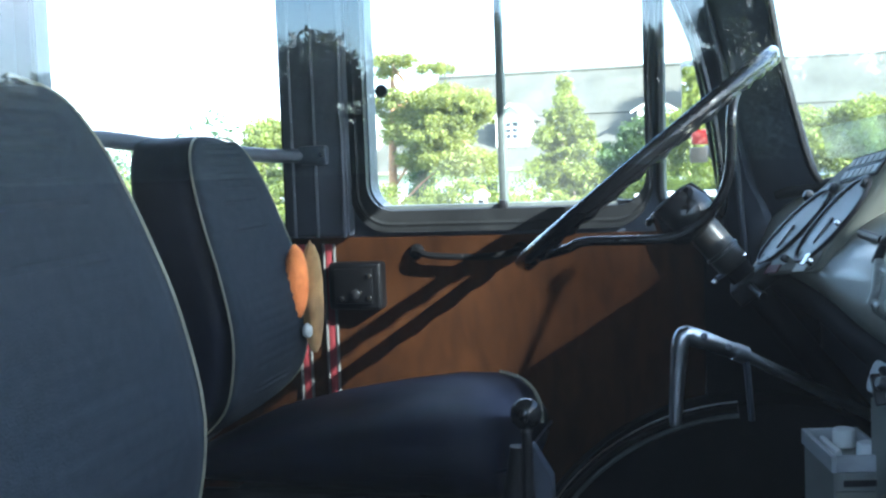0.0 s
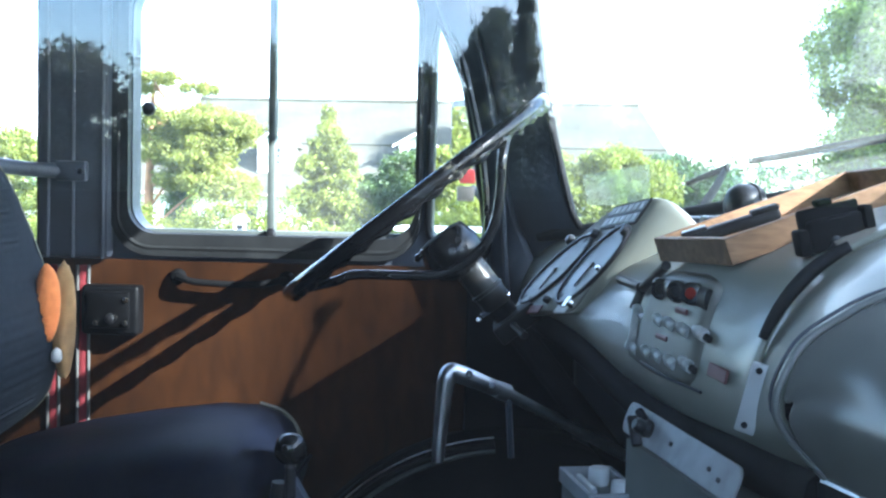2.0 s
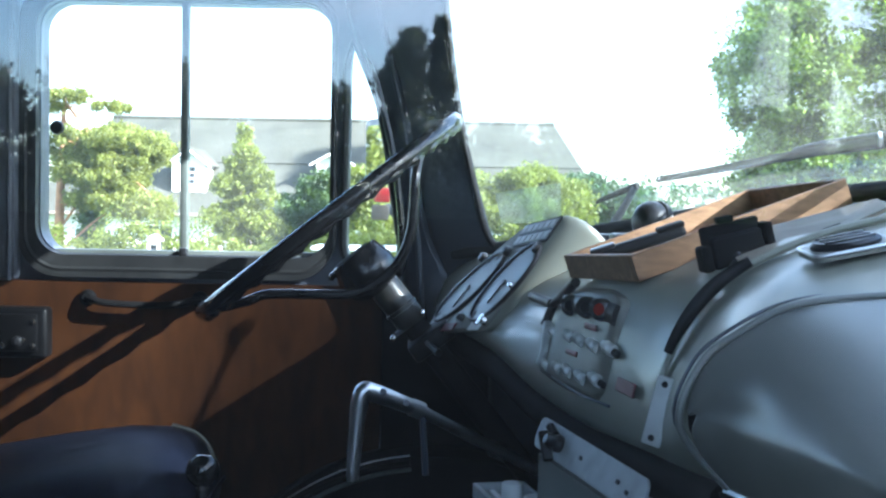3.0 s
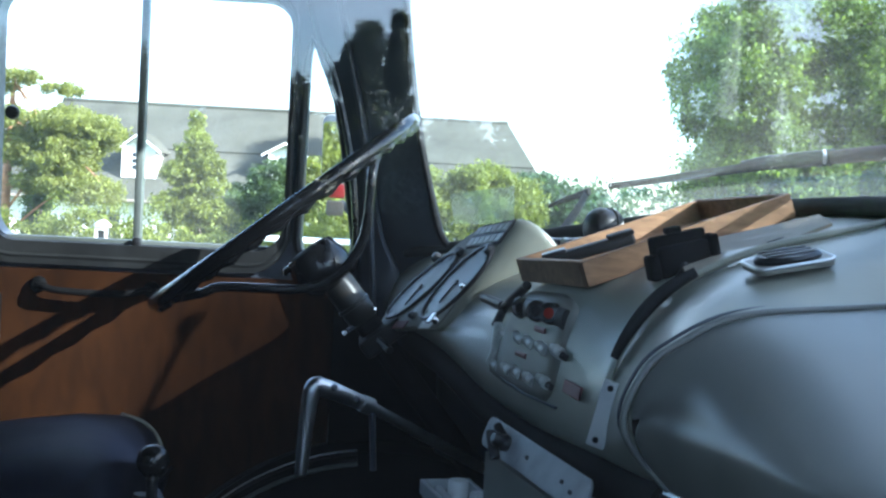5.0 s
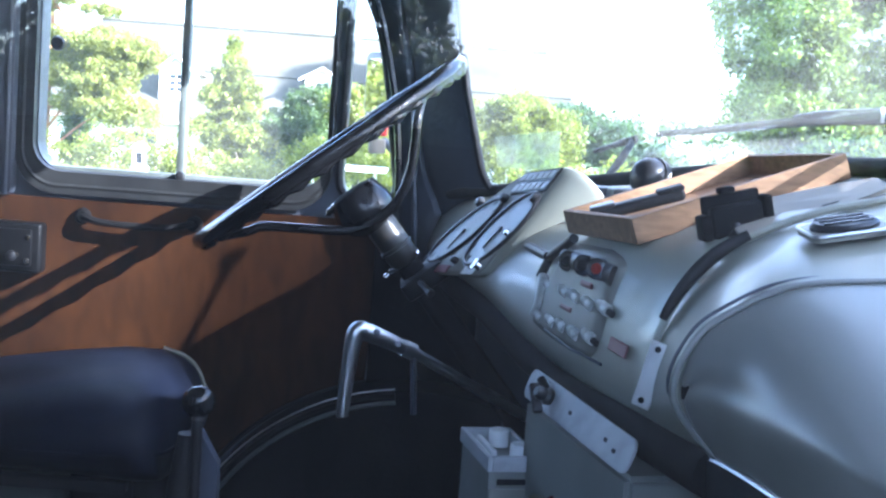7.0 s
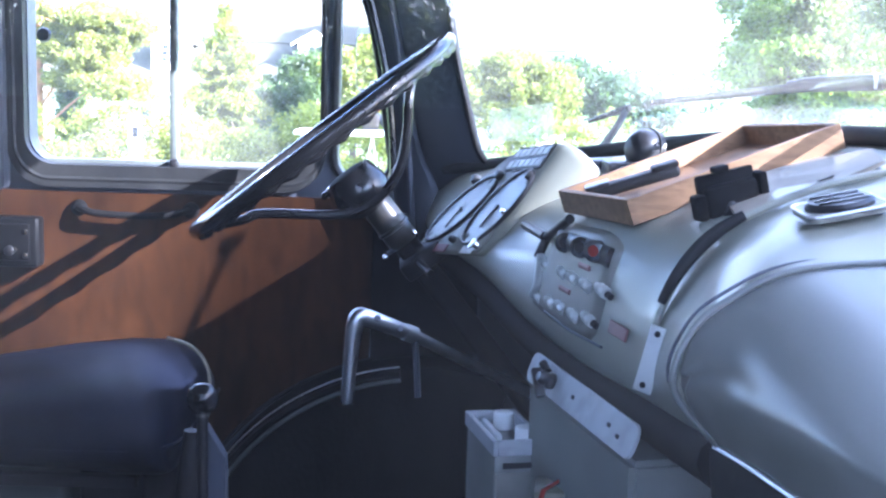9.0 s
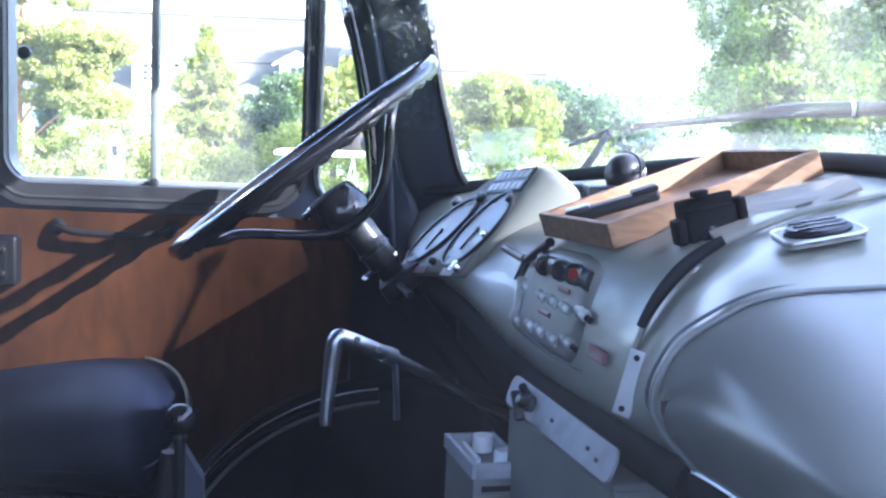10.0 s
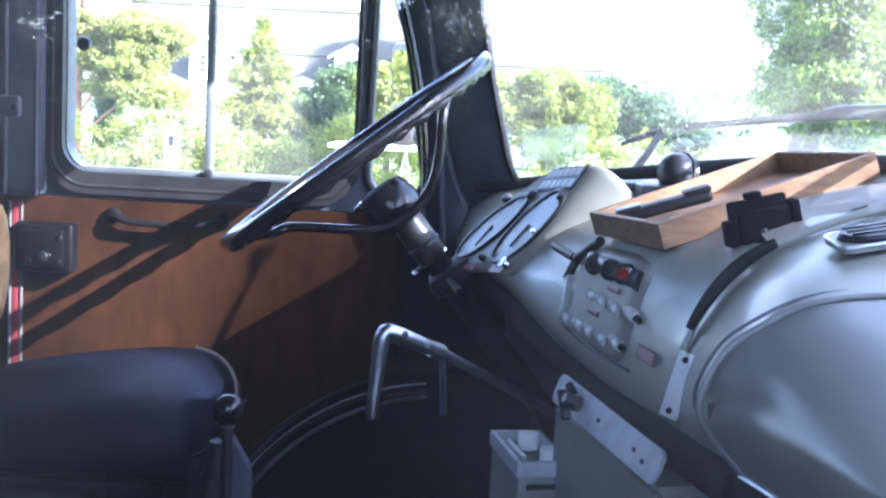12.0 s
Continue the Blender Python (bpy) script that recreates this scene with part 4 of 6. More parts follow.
def seat(offset, label, lift=0.0, torn=False):
    o = Vector(offset)
    yc = 1.655
    shear = 0.09
    st = thing("driver_seat" if torn else "passenger_seat", Vector((-0.6, yc, 0.30)) + o, label, "seat", group="cab seats")
    prof = [(z + lift, x, w) for z, x, w in SEAT_BACK]
    fine = spline(prof, 4)
    lean = lambda p: Vector((p[0] - shear * (p[1] - yc + 0.2), p[1], p[2])) + o
    rows = [[lean(p) for p in superring(x - 0.135 + 0.02 * max(0, z - lift - 1.1) / 0.15, x, yc - w, yc + w, z, 0.42)] for z, x, w in fine]
    part("backrest", loft(rows, closed=True), M_VINYL, st, "black vinyl backrest shell", 60)
    # ribbed cloth facing
    face = []
    for k, (z, x, w) in enumerate(spline(prof, 14)):
        if z < 0.76 + lift or z > 1.243 + lift:
            continue
        row = []
        for i in range(17):
            s = -1 + 2 * i / 16
            rib = 0.0019 * math.sin(z * 2 * math.pi / 0.012) if abs(s) < 0.62 else 0
            row.append(lean((x + 0.010 - 0.007 * abs(s) ** 6 + rib, yc + s * w * 0.93, z)))
        face.append(row)
    thicken(part("facing", loft(face), M_FABRIC, st, "dark blue-grey ribbed cloth facing", 60), 0.004)
    for s in (-1, 1):
        pts = [lean((x + 0.002, yc + s * w * 0.955, z)) for z, x, w in fine if z > 0.745 + lift]
        part("piping", tube(pts, 0.0020, 8), M_PIPING, st, "cream piping")
    rows = []
    for x, zt, zb, w in ((-0.905, 0.716, 0.700, 0.15), (-0.885, 0.730, 0.694, 0.19), (-0.82, 0.760, 0.688, 0.218), (-0.70, 0.792, 0.682, 0.232), (-0.58, 0.815, 0.676, 0.237), (-0.48, 0.829, 0.670, 0.238), (-0.425, 0.829, 0.666, 0.236), (-0.388, 0.818, 0.664, 0.231), (-0.364, 0.798, 0.666, 0.223), (-0.350, 0.770, 0.670, 0.212), (-0.345, 0.735, 0.678, 0.196), (-0.348, 0.712, 0.690, 0.15)):
        ring_pts = []
        for i in range(28):
            a = 2 * math.pi * i / 28
            c, s = math.cos(a), math.sin(a)
            yy = yc + w * math.copysign(abs(c) ** 0.80, c)
            zz = (zt + zb) / 2 + (zt - zb) / 2 * math.copysign(abs(s) ** 0.82, s)
            ring_pts.append(Vector((x - 0.012, yy, zz)) + o)
        rows.append(ring_pts)
    part("cushion", loft(rows, closed=True), M_VINYL, st, "black vinyl seat cushion", 60)
    part("cushion_piping", tube(spline([rows[k][4] + Vector((0.001, 0.0015, 0.0015)) for k in range(6, 11)], 4), 0.0036, 8), M_PIPING, st, "cream piping")
    part("seam", tube([Vector(p) + o for p in spline([(-0.60, yc - 0.232, 0.738), (-0.44, yc - 0.232, 0.736), (-0.375, yc - 0.212, 0.734), (-0.342, yc - 0.14, 0.732), (-0.341, yc + 0.14, 0.732)], 6)], 0.0030, 8), M_VINYL, st, "stitched cushion seam")
    base = part("base", box(Vector((-0.80, yc - 0.19, 0.30)) + Vector((o.x, o.y, 0)), Vector((-0.50, yc + 0.19, 0.690)) + Vector((o.x, o.y, 0)), 0.02, 3), M_SEATBASE, st, "dark green metal seat base")
    part("pedestal", box(Vector((-0.499, yc - 0.15, 0.30)) + Vector((o.x, o.y, 0)), Vector((-0.40, yc + 0.15, 0.690)) + Vector((o.x, o.y, 0)), 0.01, 2), M_FLOOR, st, "black front pedestal")
    part("slide_rail", box(Vector((-0.84, yc - 0.205, 0.672)) + o, Vector((-0.40, yc - 0.185, 0.690)) + o, 0.003), M_FLOOR, st)
    part("slide_rail", box(Vector((-0.84, yc + 0.185, 0.672)) + o, Vector((-0.40, yc + 0.205, 0.690)) + o, 0.003), M_FLOOR, st)
    return st


driver = seat((0, 0, 0), "worn black driver seat with torn foam and cream piping", torn=True)
seat((0.311, -1.005, 0), "dark ribbed cloth passenger seat with cream piping", lift=0.03)


def lump(at, size, rough=0.12, seed=0.0, sub=3, m=None):
    bm = bmesh.new()
    bmesh.ops.create_icosphere(bm, subdivisions=sub, radius=1.0)
    for v in bm.verts:
        d = noise.noise(v.co * 1.7 + Vector((seed, seed * 2, 0))) + 0.5 * noise.noise(v.co * 4.5 + Vector((0, seed, seed)))
        v.co = v.co * (1 + rough * d)
    bm.transform(Matrix.Translation(at) @ (m or Matrix.Identity(4)) @ Matrix.Diagonal((*size, 1)))
    return bm


part("torn_foam", lump((-0.800, 1.775, 0.985), (0.021, 0.024, 0.068), 0.07, 1.3), M_FOAM, driver, "bright orange foam showing through tear")
part("foam_edge", lump((-0.786, 1.812, 0.955), (0.020, 0.022, 0.105), 0.12, 4.1), M_FOAM_OLD, driver, "yellowed foam edge of the tear")
part("foam_crumb", lump((-0.788, 1.785, 0.893), (0.010, 0.010, 0.014), 0.2, 7.7, 2), M_WHITE, driver, "small white foam crumb")

# ---- gear lever, hand brake ----
gear = thing("gear_lever", (-0.245, 1.17, 0.30), "black ball gear lever on a steel stick", "gear lever")
part("ball", lathe([(0, -0.019), (0.010, -0.0168), (0.0168, -0.010), (0.0195, 0.0), (0.0168, 0.010), (0.010, 0.0168), (0, 0.019)], (-0.249, 1.17, 0.888), (0, 0, 1), 22), M_GLOSSBLACK, gear)
part("collar", lathe([(0, 0), (0.0075, 0), (0.006, 0.006), (0, 0.006)], (-0.249, 1.17, 0.866), (0, 0, 1), 14), M_COLLAR, gear, "small metal collar")
part("stick", tube([(-0.249, 1.17, 0.868), (-0.249, 1.17, 0.78), (-0.24, 1.165, 0.55), (-0.22, 1.15, 0.31)], 0.0068, 10), M_MATT, gear)
part("gaiter", tube([(-0.262, 1.178, 0.846), (-0.266, 1.178, 0.78), (-0.272, 1.175, 0.62), (-0.265, 1.165, 0.45), (-0.25, 1.16, 0.302)], [0.0105, 0.017, 0.030, 0.044, 0.07], 14), M_MATT, gear, "dark rubber gaiter")
bracket = thing("floor_bracket", (-0.21, 1.25, 0.30), "dark painted metal bracket beside the gear lever", "bracket")
bm = plate([(-0.253, 0.30), (-0.20, 0.30), (-0.232, 0.72), (-0.233, 0.793), (-0.257, 0.833), (-0.263, 0.832), (-0.254, 0.76)], [], 1.235, 1.255)
part("web", bm, M_BODY, bracket)

brake = thing("hand_brake", (-0.02, 1.40, 0.90), "worn aluminium hand brake grip on a steel rod", "hand brake")
grip_line = spline([(-0.0885, 1.357, 0.834), (-0.0890, 1.358, 0.846), (-0.0850, 1.361, 0.905), (-0.0815, 1.362, 0.938), (-0.0765, 1.364, 0.953), (-0.066, 1.368, 0.951), (-0.043, 1.377, 0.942), (-0.006, 1.399, 0.924)], 6)
n_g = len(grip_line) - 1
part("grip", tube(grip_line, [0.0068 + 0.0052 * min(1, i / 20) - 0.0025 * max(0, (i - 32) / 10) for i in range(n_g + 1)], 14, flat=1.2), M_ALU, brake)
part("socket", tube([(-0.014, 1.393, 0.928), (0.001, 1.402, 0.921)], 0.0118, 12), M_ALU, brake)
part("rod", tube([(-0.003, 1.400, 0.923), (0.073, 1.44, 0.878), (0.25, 1.53, 0.775), (0.46, 1.64, 0.65)], 0.0075, 10), M_ALU, brake, "steel rod")
part("trigger", tube([(0.001, 1.40, 0.921), (0.004, 1.40, 0.880), (0.007, 1.40, 0.834)], 0.0045, 8, flat=1.6), M_BODY, brake)
for p in ((-0.050, 1.359, 0.953), (-0.020, 1.374, 0.936)):
    part("rivet", lathe([(0, 0), (0.005, 0), (0.004, 0.003), (0, 0.0035)], p, (0, -1, 0.2), 10), M_BODY, brake)

# ---- wooden tray on the dashboard ----
T_O = Vector((0.229, 1.03, 1.124))
T_X = Vector((0.24, 0.06, 0.086))
T_LEN = T_X.length
T_X.normalize()
T_Y = Vector((-0.0235, 0.2106, 0.000))
T_WID = T_Y.length
T_Y = (T_Y - T_X * T_Y.dot(T_X)).normalized()
T_Z = T_X.cross(T_Y)
TM = Matrix.Translation(T_O) @ Matrix((T_X, T_Y, T_Z)).transposed().to_4x4()
tray = thing("wooden_tray", T_O, "shallow raw pine tray lying on the dashboard", "tray")
part("bottom", box((0.004, 0.004, 0.0), (T_LEN - 0.004, T_WID - 0.004, 0.005), 0.0008, 1, TM), M_CRATE, tray)
for a, b in (((0, 0, 0.0), (T_LEN, 0.008, 0.029)), ((0, T_WID - 0.008, 0), (T_LEN, T_WID, 0.029)), ((0, 0.0082, 0), (0.008, T_WID - 0.0082, 0.029)), ((T_LEN - 0.008, 0.0082, 0), (T_LEN, T_WID - 0.0082, 0.029))):
    part("side_board", box(a, b, 0.001, 1, TM), M_CRATE, tray)
phone = thing("hand_set", TM @ Vector((0.04, 0.10, 0.01)), "dark grey hand set lying in the wooden tray", "telephone")
PM = TM @ pose(0.066, 0.135, 0.022, 0, 3, 70)
part("body", box((-0.020, -0.055, -0.008), (0.020, 0.055, 0.006), 0.005, 3, PM), M_MATT, phone)
part("ear_piece", box((-0.020, -0.056, 0.004), (0.020, -0.024, 0.010), 0.0025, 3, PM), M_MATT, phone)
part("mouth_piece", box((-0.020, 0.026, 0.004), (0.020, 0.056, 0.0095), 0.0025, 3, PM), M_PLASTIC, phone)
mount = thing("black_holder", (0.318, 0.955, 1.14), "black plastic clamp holder standing before the wooden tray", "holder")
HM = pose(0.3105, 0.972, 1.168, 0, -14, 6)
part("back_plate", box((-0.030, 0.002, -0.020), (0.031, 0.010, 0.021), 0.003, 2, HM), M_LIP, mount)
part("cradle", box((-0.026, -0.012, -0.022), (0.028, 0.001, 0.010), 0.004, 3, HM), M_LIP, mount)
part("jaw", box((-0.038, -0.014, -0.022), (-0.0265, 0.008, 0.004), 0.003, 2, HM), M_LIP, mount)
part("jaw", box((0.0285, -0.014, -0.014), (0.038, 0.008, 0.014), 0.003, 2, HM), M_LIP, mount)
part("clip", box((-0.013, -0.008, 0.0215), (0.003, 0.006, 0.028), 0.002, 2, HM), M_LIP, mount)
part("ledge", box((0.018, -0.016, -0.0235), (0.050, 0.004, -0.0105), 0.003, 2, HM), M_LIP, mount)
part("ball_joint", lathe([(0, -0.011), (0.008, -0.008), (0.011, 0.0), (0.008, 0.008), (0, 0.011)], (0.314, 0.958, 1.143), (0.1, -0.4, 0.9), 16), M_PLASTIC, mount)
part("stem", tube([(0.312, 0.966, 1.156), (0.314, 0.958, 1.143), (0.321, 0.950, 1.131)], 0.0075, 10), M_PLASTIC, mount)
part("clamp", box((-0.012, -0.010, -0.012), (0.014, 0.010, 0.006), 0.003, 2, pose(0.322, 0.945, 1.136, 10, -20, 20)), M_LIP, mount)
part("wing_screw", box((-0.003, -0.009, -0.005), (0.003, 0.002, 0.005), 0.001, 1, pose(0.308, 0.938, 1.134, 0, 20, 30)), M_PLASTIC, mount)

board = thing("thin_board", (0.42, 1.0, 1.19), "thin pale board under the wooden tray", "board")
b_c = [Vector(p) for p in ((0.308, 0.908, 1.1430), (0.443, 0.915, 1.2030), (0.462, 1.00, 1.2110), (0.315, 1.05, 1.166))]
bm = bmesh.new()
lo_v = [bm.verts.new(p) for p in b_c]
hi_v = [bm.verts.new(p + Vector((-0.0012, 0, 0.0035))) for p in b_c]
bm.faces.new(hi_v)
bm.faces.new(lo_v[::-1])
for i in range(4):
    bm.faces.new((lo_v[i], lo_v[(i + 1) % 4], hi_v[(i + 1) % 4], hi_v[i]))
part("sheet", bm, M_PLY, board)
slot_m = frame_of((0.394, 0.9345, 1.1862), (1.0, -0.05, 0.37), (-0.35, 0.0, 0.93))
part("slot", loft([[slot_m @ Vector((x, y, k)) for x, y in rrect(-0.0085, -0.0032, 0.0085, 0.0032, 0.003)] for k in (0.0, 0.0006)], closed=True), M_MATT, board, "dark oval slot")

# ---- air vent ----
vent = thing("air_vent", (0.362, 0.80, 1.165), "round black air vent in a bright metal plate", "air vent")
VM = frame_of((0.3665, 0.815, 1.170), (1.0, 0.02, 0.20), (-0.2, -0.11, 0.97))
bm = loft([[VM @ Vector((x, y, h)) for x, y in rrect(-0.035 + g, -0.027 + g, 0.035 - g, 0.027 - g, 0.010)] for h, g in ((-0.004, 0.0), (0.001, 0.0), (0.002, 0.001))], closed=True)
part("plate", bm, M_FACE, vent)
part("edge", tube([VM @ Vector((x, y, 0.0015)) for x, y in rrect(-0.035, -0.027, 0.035, 0.027, 0.010)], 0.0016, 8, closed=True), M_ALU, vent, "worn bright metal edge")
bm = lathe([(0.0, 0.001), (0.027, 0.001), (0.027, 0.005), (0.024, 0.008), (0.0, 0.0085)], seg=32)
bm.transform(VM @ Matrix.Diagonal((1.1, 0.92, 1.0, 1.0)))
part("louvre", bm, M_PLASTIC, vent)
for v in (-0.012, 0.0, 0.012):
    part("slat", box((-0.022, v - 0.0015, 0.0078), (0.022, v + 0.0015, 0.0096), 0.001, 1, VM), M_GLOSSBLACK, vent)

# ---- switch panel on the dashboard ----
panel = thing("switch_panel", (0.18, 1.13, 1.05), "grey raised switch panel with lamps and pull knobs", "switch panel")
OUT = Vector((-0.95, -0.22, 0.2)).normalized()


def on_dash(r, c):
    """Place on the dashboard by row and column, between its rows and columns."""
    i, j = int(r), int(c)
    f, g = r - i, c - j
    return (dash_rows[i][j] * (1 - g) + dash_rows[i][j + 1] * g) * (1 - f) + (dash_rows[i + 1][j] * (1 - g) + dash_rows[i + 1][j + 1] * g) * f


plate_rows = []
for k in range(15):
    a = k / 14
    half = 3.8 * (1 - 0.08 * a) * (1 - max(0.0, (a - 0.72) / 0.28) ** 3.0 * 0.42) * (1 - max(0.0, (0.14 - a) / 0.14) ** 2 * 0.12)
    plate_rows.append([on_dash(6.0 + 9.2 * a, 22.8 + 0.4 * a + half * (-1 + 2 * i / 12)) + OUT * (0.0045 if 0 < i < 12 and 0 < k < 14 else 0.0005) for i in range(13)])
thicken(part("plate", loft(plate_rows), M_FACE, panel, "dull grey switch plate", 60), 0.0020)
part("recess", tube([Vector(p) + OUT * 0.003 for p in ((0.176, 1.20, 1.086), (0.180, 1.167, 1.087), (0.190, 1.107, 1.090), (0.2115, 1.04, 1.087))], 0.0125, 10, flat=0.5), M_PLASTIC, panel, "black recess")
AIM = Vector((-0.55, -0.82, 0.12)).normalized()
PULL = Vector((0.32, -0.88, -0.22)).normalized()
for p, mt in (((0.180, 1.167, 1.087), M_PLASTIC), ((0.190, 1.107, 1.090), M_PLASTIC), ((0.2005, 1.072, 1.091), M_REDLENS)):
    lamp = part("lamp", lathe([(0, 0), (0.0125, 0), (0.0125, 0.012), (0.010, 0.015), (0, 0.0155)], p, AIM, 18), M_COLLAR, panel, "round dark switch")
    part("ring", lathe([(0.0095, 0.0145), (0.0118, 0.0135), (0.0118, 0.0150), (0.0095, 0.0160)], p, AIM, 18), M_CHROME, lamp, "thin chrome ring")
    part("lens", lathe([(0, 0.0152), (0.007, 0.0152), (0.006, 0.0165), (0, 0.017)], p, AIM, 16), mt, lamp, "red lens" if mt is M_REDLENS else "")
for p in ((0.1646, 1.2544, 1.0496), (0.1742, 1.163, 1.0551), (0.181, 1.1215, 1.056), (0.1904, 1.0817, 1.0546), (0.2017, 1.0447, 1.0563),
          (0.1542, 1.2386, 1.0125), (0.1634, 1.1814, 1.0163), (0.1707, 1.1404, 1.0188), (0.1799, 1.0979, 1.0181), (0.1905, 1.0605, 1.022)):
    knob = part("pull_knob", lathe([(0, -0.002), (0.0040, -0.002), (0.0040, 0.004), (0.0066, 0.006), (0.0050, 0.011), (0.0070, 0.015), (0.0062, 0.023), (0, 0.0235)], Vector(p) + OUT * 0.006, PULL, 14), M_KNOBWHITE, panel, "clear yellowed plastic pull knob")
    if p[1] < 1.07:
        part("tip", lathe([(0, 0.0233), (0.0042, 0.0233), (0.0038, 0.031), (0, 0.032)], Vector(p) + OUT * 0.006, PULL, 12), M_PLASTIC, knob)
part("guard", tube([Vector((0.1648, 1.262, 1.056)) + OUT * 0.008, Vector((0.159, 1.235, 1.022)) + OUT * 0.008, Vector((0.1542, 1.2386, 1.008)) + OUT * 0.008], 0.0065, 10), M_KNOBWHITE, panel, "clear plastic bar")
for p, q in (((0.1865, 1.10, 1.071), (0.195, 1.07, 1.071)), ((0.172, 1.15, 1.036), (0.18, 1.11, 1.037))):
    part("tag", tube([Vector(p) + OUT * 0.004, Vector(q) + OUT * 0.005], 0.0035, 6, flat=0.4), M_BROWNLABEL, panel, "small dull red tag")
part("groove", tube([Vector((0.1587, 1.1937, 1.0)) + OUT * 0.002, Vector((0.176, 1.09, 0.998)) + OUT * 0.002, Vector((0.2003, 1.014, 0.997)) + OUT * 0.002], 0.0018, 6), M_BODY, panel)
sign = thing("dash_sign", (0.2135, 0.978, 1.022), "small dull red metal sign on the dashboard", "sign")
SM = frame_of(Vector((0.2135, 0.978, 1.022)) + OUT * 0.003, (0.25, -0.97, -0.04), (-0.95, -0.25, 0.18))
part("plate", box((-0.023, -0.007, 0.0), (0.021, 0.007, 0.003), 0.001, 1, SM), M_BROWNLABEL, sign)
pull = thing("pull_handle", (0.17, 1.28, 1.08), "black T-shaped pull handle on the dashboard", "handle")
part("bar", tube([Vector((0.1595, 1.407, 1.0775)) + OUT * 0.012, Vector((0.1742, 1.277, 1.078)) + OUT * 0.012], 0.0065, 10), M_PLASTIC, pull)
part("stem", tube([Vector((0.160, 1.277, 1.052)) + OUT * 0.006, Vector((0.1742, 1.277, 1.078)) + OUT * 0.010, Vector((0.19, 1.18, 1.112)) + OUT * 0.010], 0.006, 10), M_PLASTIC, pull)

# ---- below the dashboard ----
heater = thing("heater_box", (0.25, 1.0, 0.30), "grey-green metal heater box with pale top plate", "heater")
LL, RL, LU = Vector((0.134, 1.12, 0.934)), Vector((0.206, 0.85, 0.926)), Vector((0.142, 1.135, 0.968))
bm = bmesh.new()
top = [LL, RL, RL + Vector((0.25, 0.07, 0.0)), LL + Vector((0.25, 0.07, 0.0))]
up_v = [bm.verts.new(p + Vector((0, 0, -0.001))) for p in top]
dn_v = [bm.verts.new(Vector((p.x, p.y, 0.30))) for p in top]
bm.faces.new(up_v)
bm.faces.new(dn_v[::-1])
for i in range(4):
    bm.faces.new((up_v[i], up_v[(i + 1) % 4], dn_v[(i + 1) % 4], dn_v[i]))
bmesh.ops.bevel(bm, geom=bm.edges[:], offset=0.006, segments=2, affect="EDGES")
part("case", bm, M_BOX, heater)
ex, ey = (RL - LL), (LU - LL)
ez = ex.cross(ey).normalized()
if ez.x > 0:
    ez = -ez
HP = Matrix.Translation(LL + ez * 0.002) @ Matrix((ex.normalized(), (ey - ex.normalized() * ey.dot(ex.normalized())).normalized(), ez)).transposed().to_4x4()
W_P, H_P = ex.length, 0.034
cover = part("top_plate", loft([[HP @ Vector((x, y, h)) for x, y in rrect(0.0, 0.0, W_P, H_P, 0.011)] for h in (0.0, 0.003)], closed=True), M_LABEL, heater, "pale enamel plate with slots")
for u, v in ((0.13, 0.017), (0.222, 0.017), (0.245, 0.013)):
    part("slot", box((u - 0.0035, v - 0.0022, 0.0028), (u + 0.0035, v + 0.0022, 0.0038), 0.0008, 1, HP), M_PLASTIC, cover)
tap = part("tap", lathe([(0, 0), (0.009, 0), (0.010, 0.005), (0.007, 0.009), (0.008, 0.015), (0.005, 0.020), (0, 0.020)], HP @ Vector((0.072, 0.017, 0.003)), HP.to_3x3() @ Vector((0.1, 0.1, 1)), 16), M_PLASTIC, heater, "black tap")
part("tap_wing", box((-0.004, -0.017, 0.013), (0.004, 0.017, 0.024), 0.002, 2, HP @ pose(0.070, 0.018, 0.0, 15, -20, 35)), M_PLASTIC, tap)
part("tap_spout", tube([HP @ Vector((0.062, 0.024, 0.008)), HP @ Vector((0.050, 0.030, 0.012))], 0.005, 10), M_PLASTIC, tap)

ctrl = thing("control_box", (0.11, 1.15, 0.30), "grey box with two white screw caps", "control box")
CM = pose(0.125, 1.10, 0.0, 0, 0, 12.5)
part("case", box((-0.030, 0.0, 0.30), (0.030, 0.125, 0.855), 0.005, 2, CM), M_BOX, ctrl)
bm = bmesh.new()
for lo, hi in (((-0.032, -0.002, 0.850), (-0.026, 0.127, 0.868)), ((0.026, -0.002, 0.850), (0.032, 0.127, 0.868)), ((-0.026, -0.002, 0.850), (0.026, 0.004, 0.868)), ((-0.026, 0.121, 0.850), (0.026, 0.127, 0.868))):
    merge(bm, box(lo, hi, 0.001, 1), CM)
part("rim", bm, M_LABEL, ctrl, "pale metal rim")
part("slot", box((-0.020, -0.0035, 0.835), (0.018, -0.001, 0.842), 0.0008, 1, CM), M_PLASTIC, ctrl)
part("front_label", box((-0.028, -0.003, 0.60), (0.022, 0.001, 0.83), 0.0008, 1, CM), M_FACE, ctrl)
for u, v in ((0.006, 0.088), (0.014, 0.024)):
    part("screw_cap", lathe([(0, 0), (0.012, 0), (0.0125, 0.002), (0.0125, 0.018), (0.011, 0.020), (0, 0.020)], CM @ Vector((u, v, 0.856)), (0, 0, 1), 20), M_WHITE, ctrl, "white ribbed screw cap")
part("fuse_row", box((-0.019, 0.03, 0.855), (-0.012, 0.10, 0.866), 0.002, 2, CM), M_WHITE, ctrl, "white fuse strip")
tin = thing("tin_box", (0.165, 1.03, 0.30), "small olive tin box with red edge", "box")
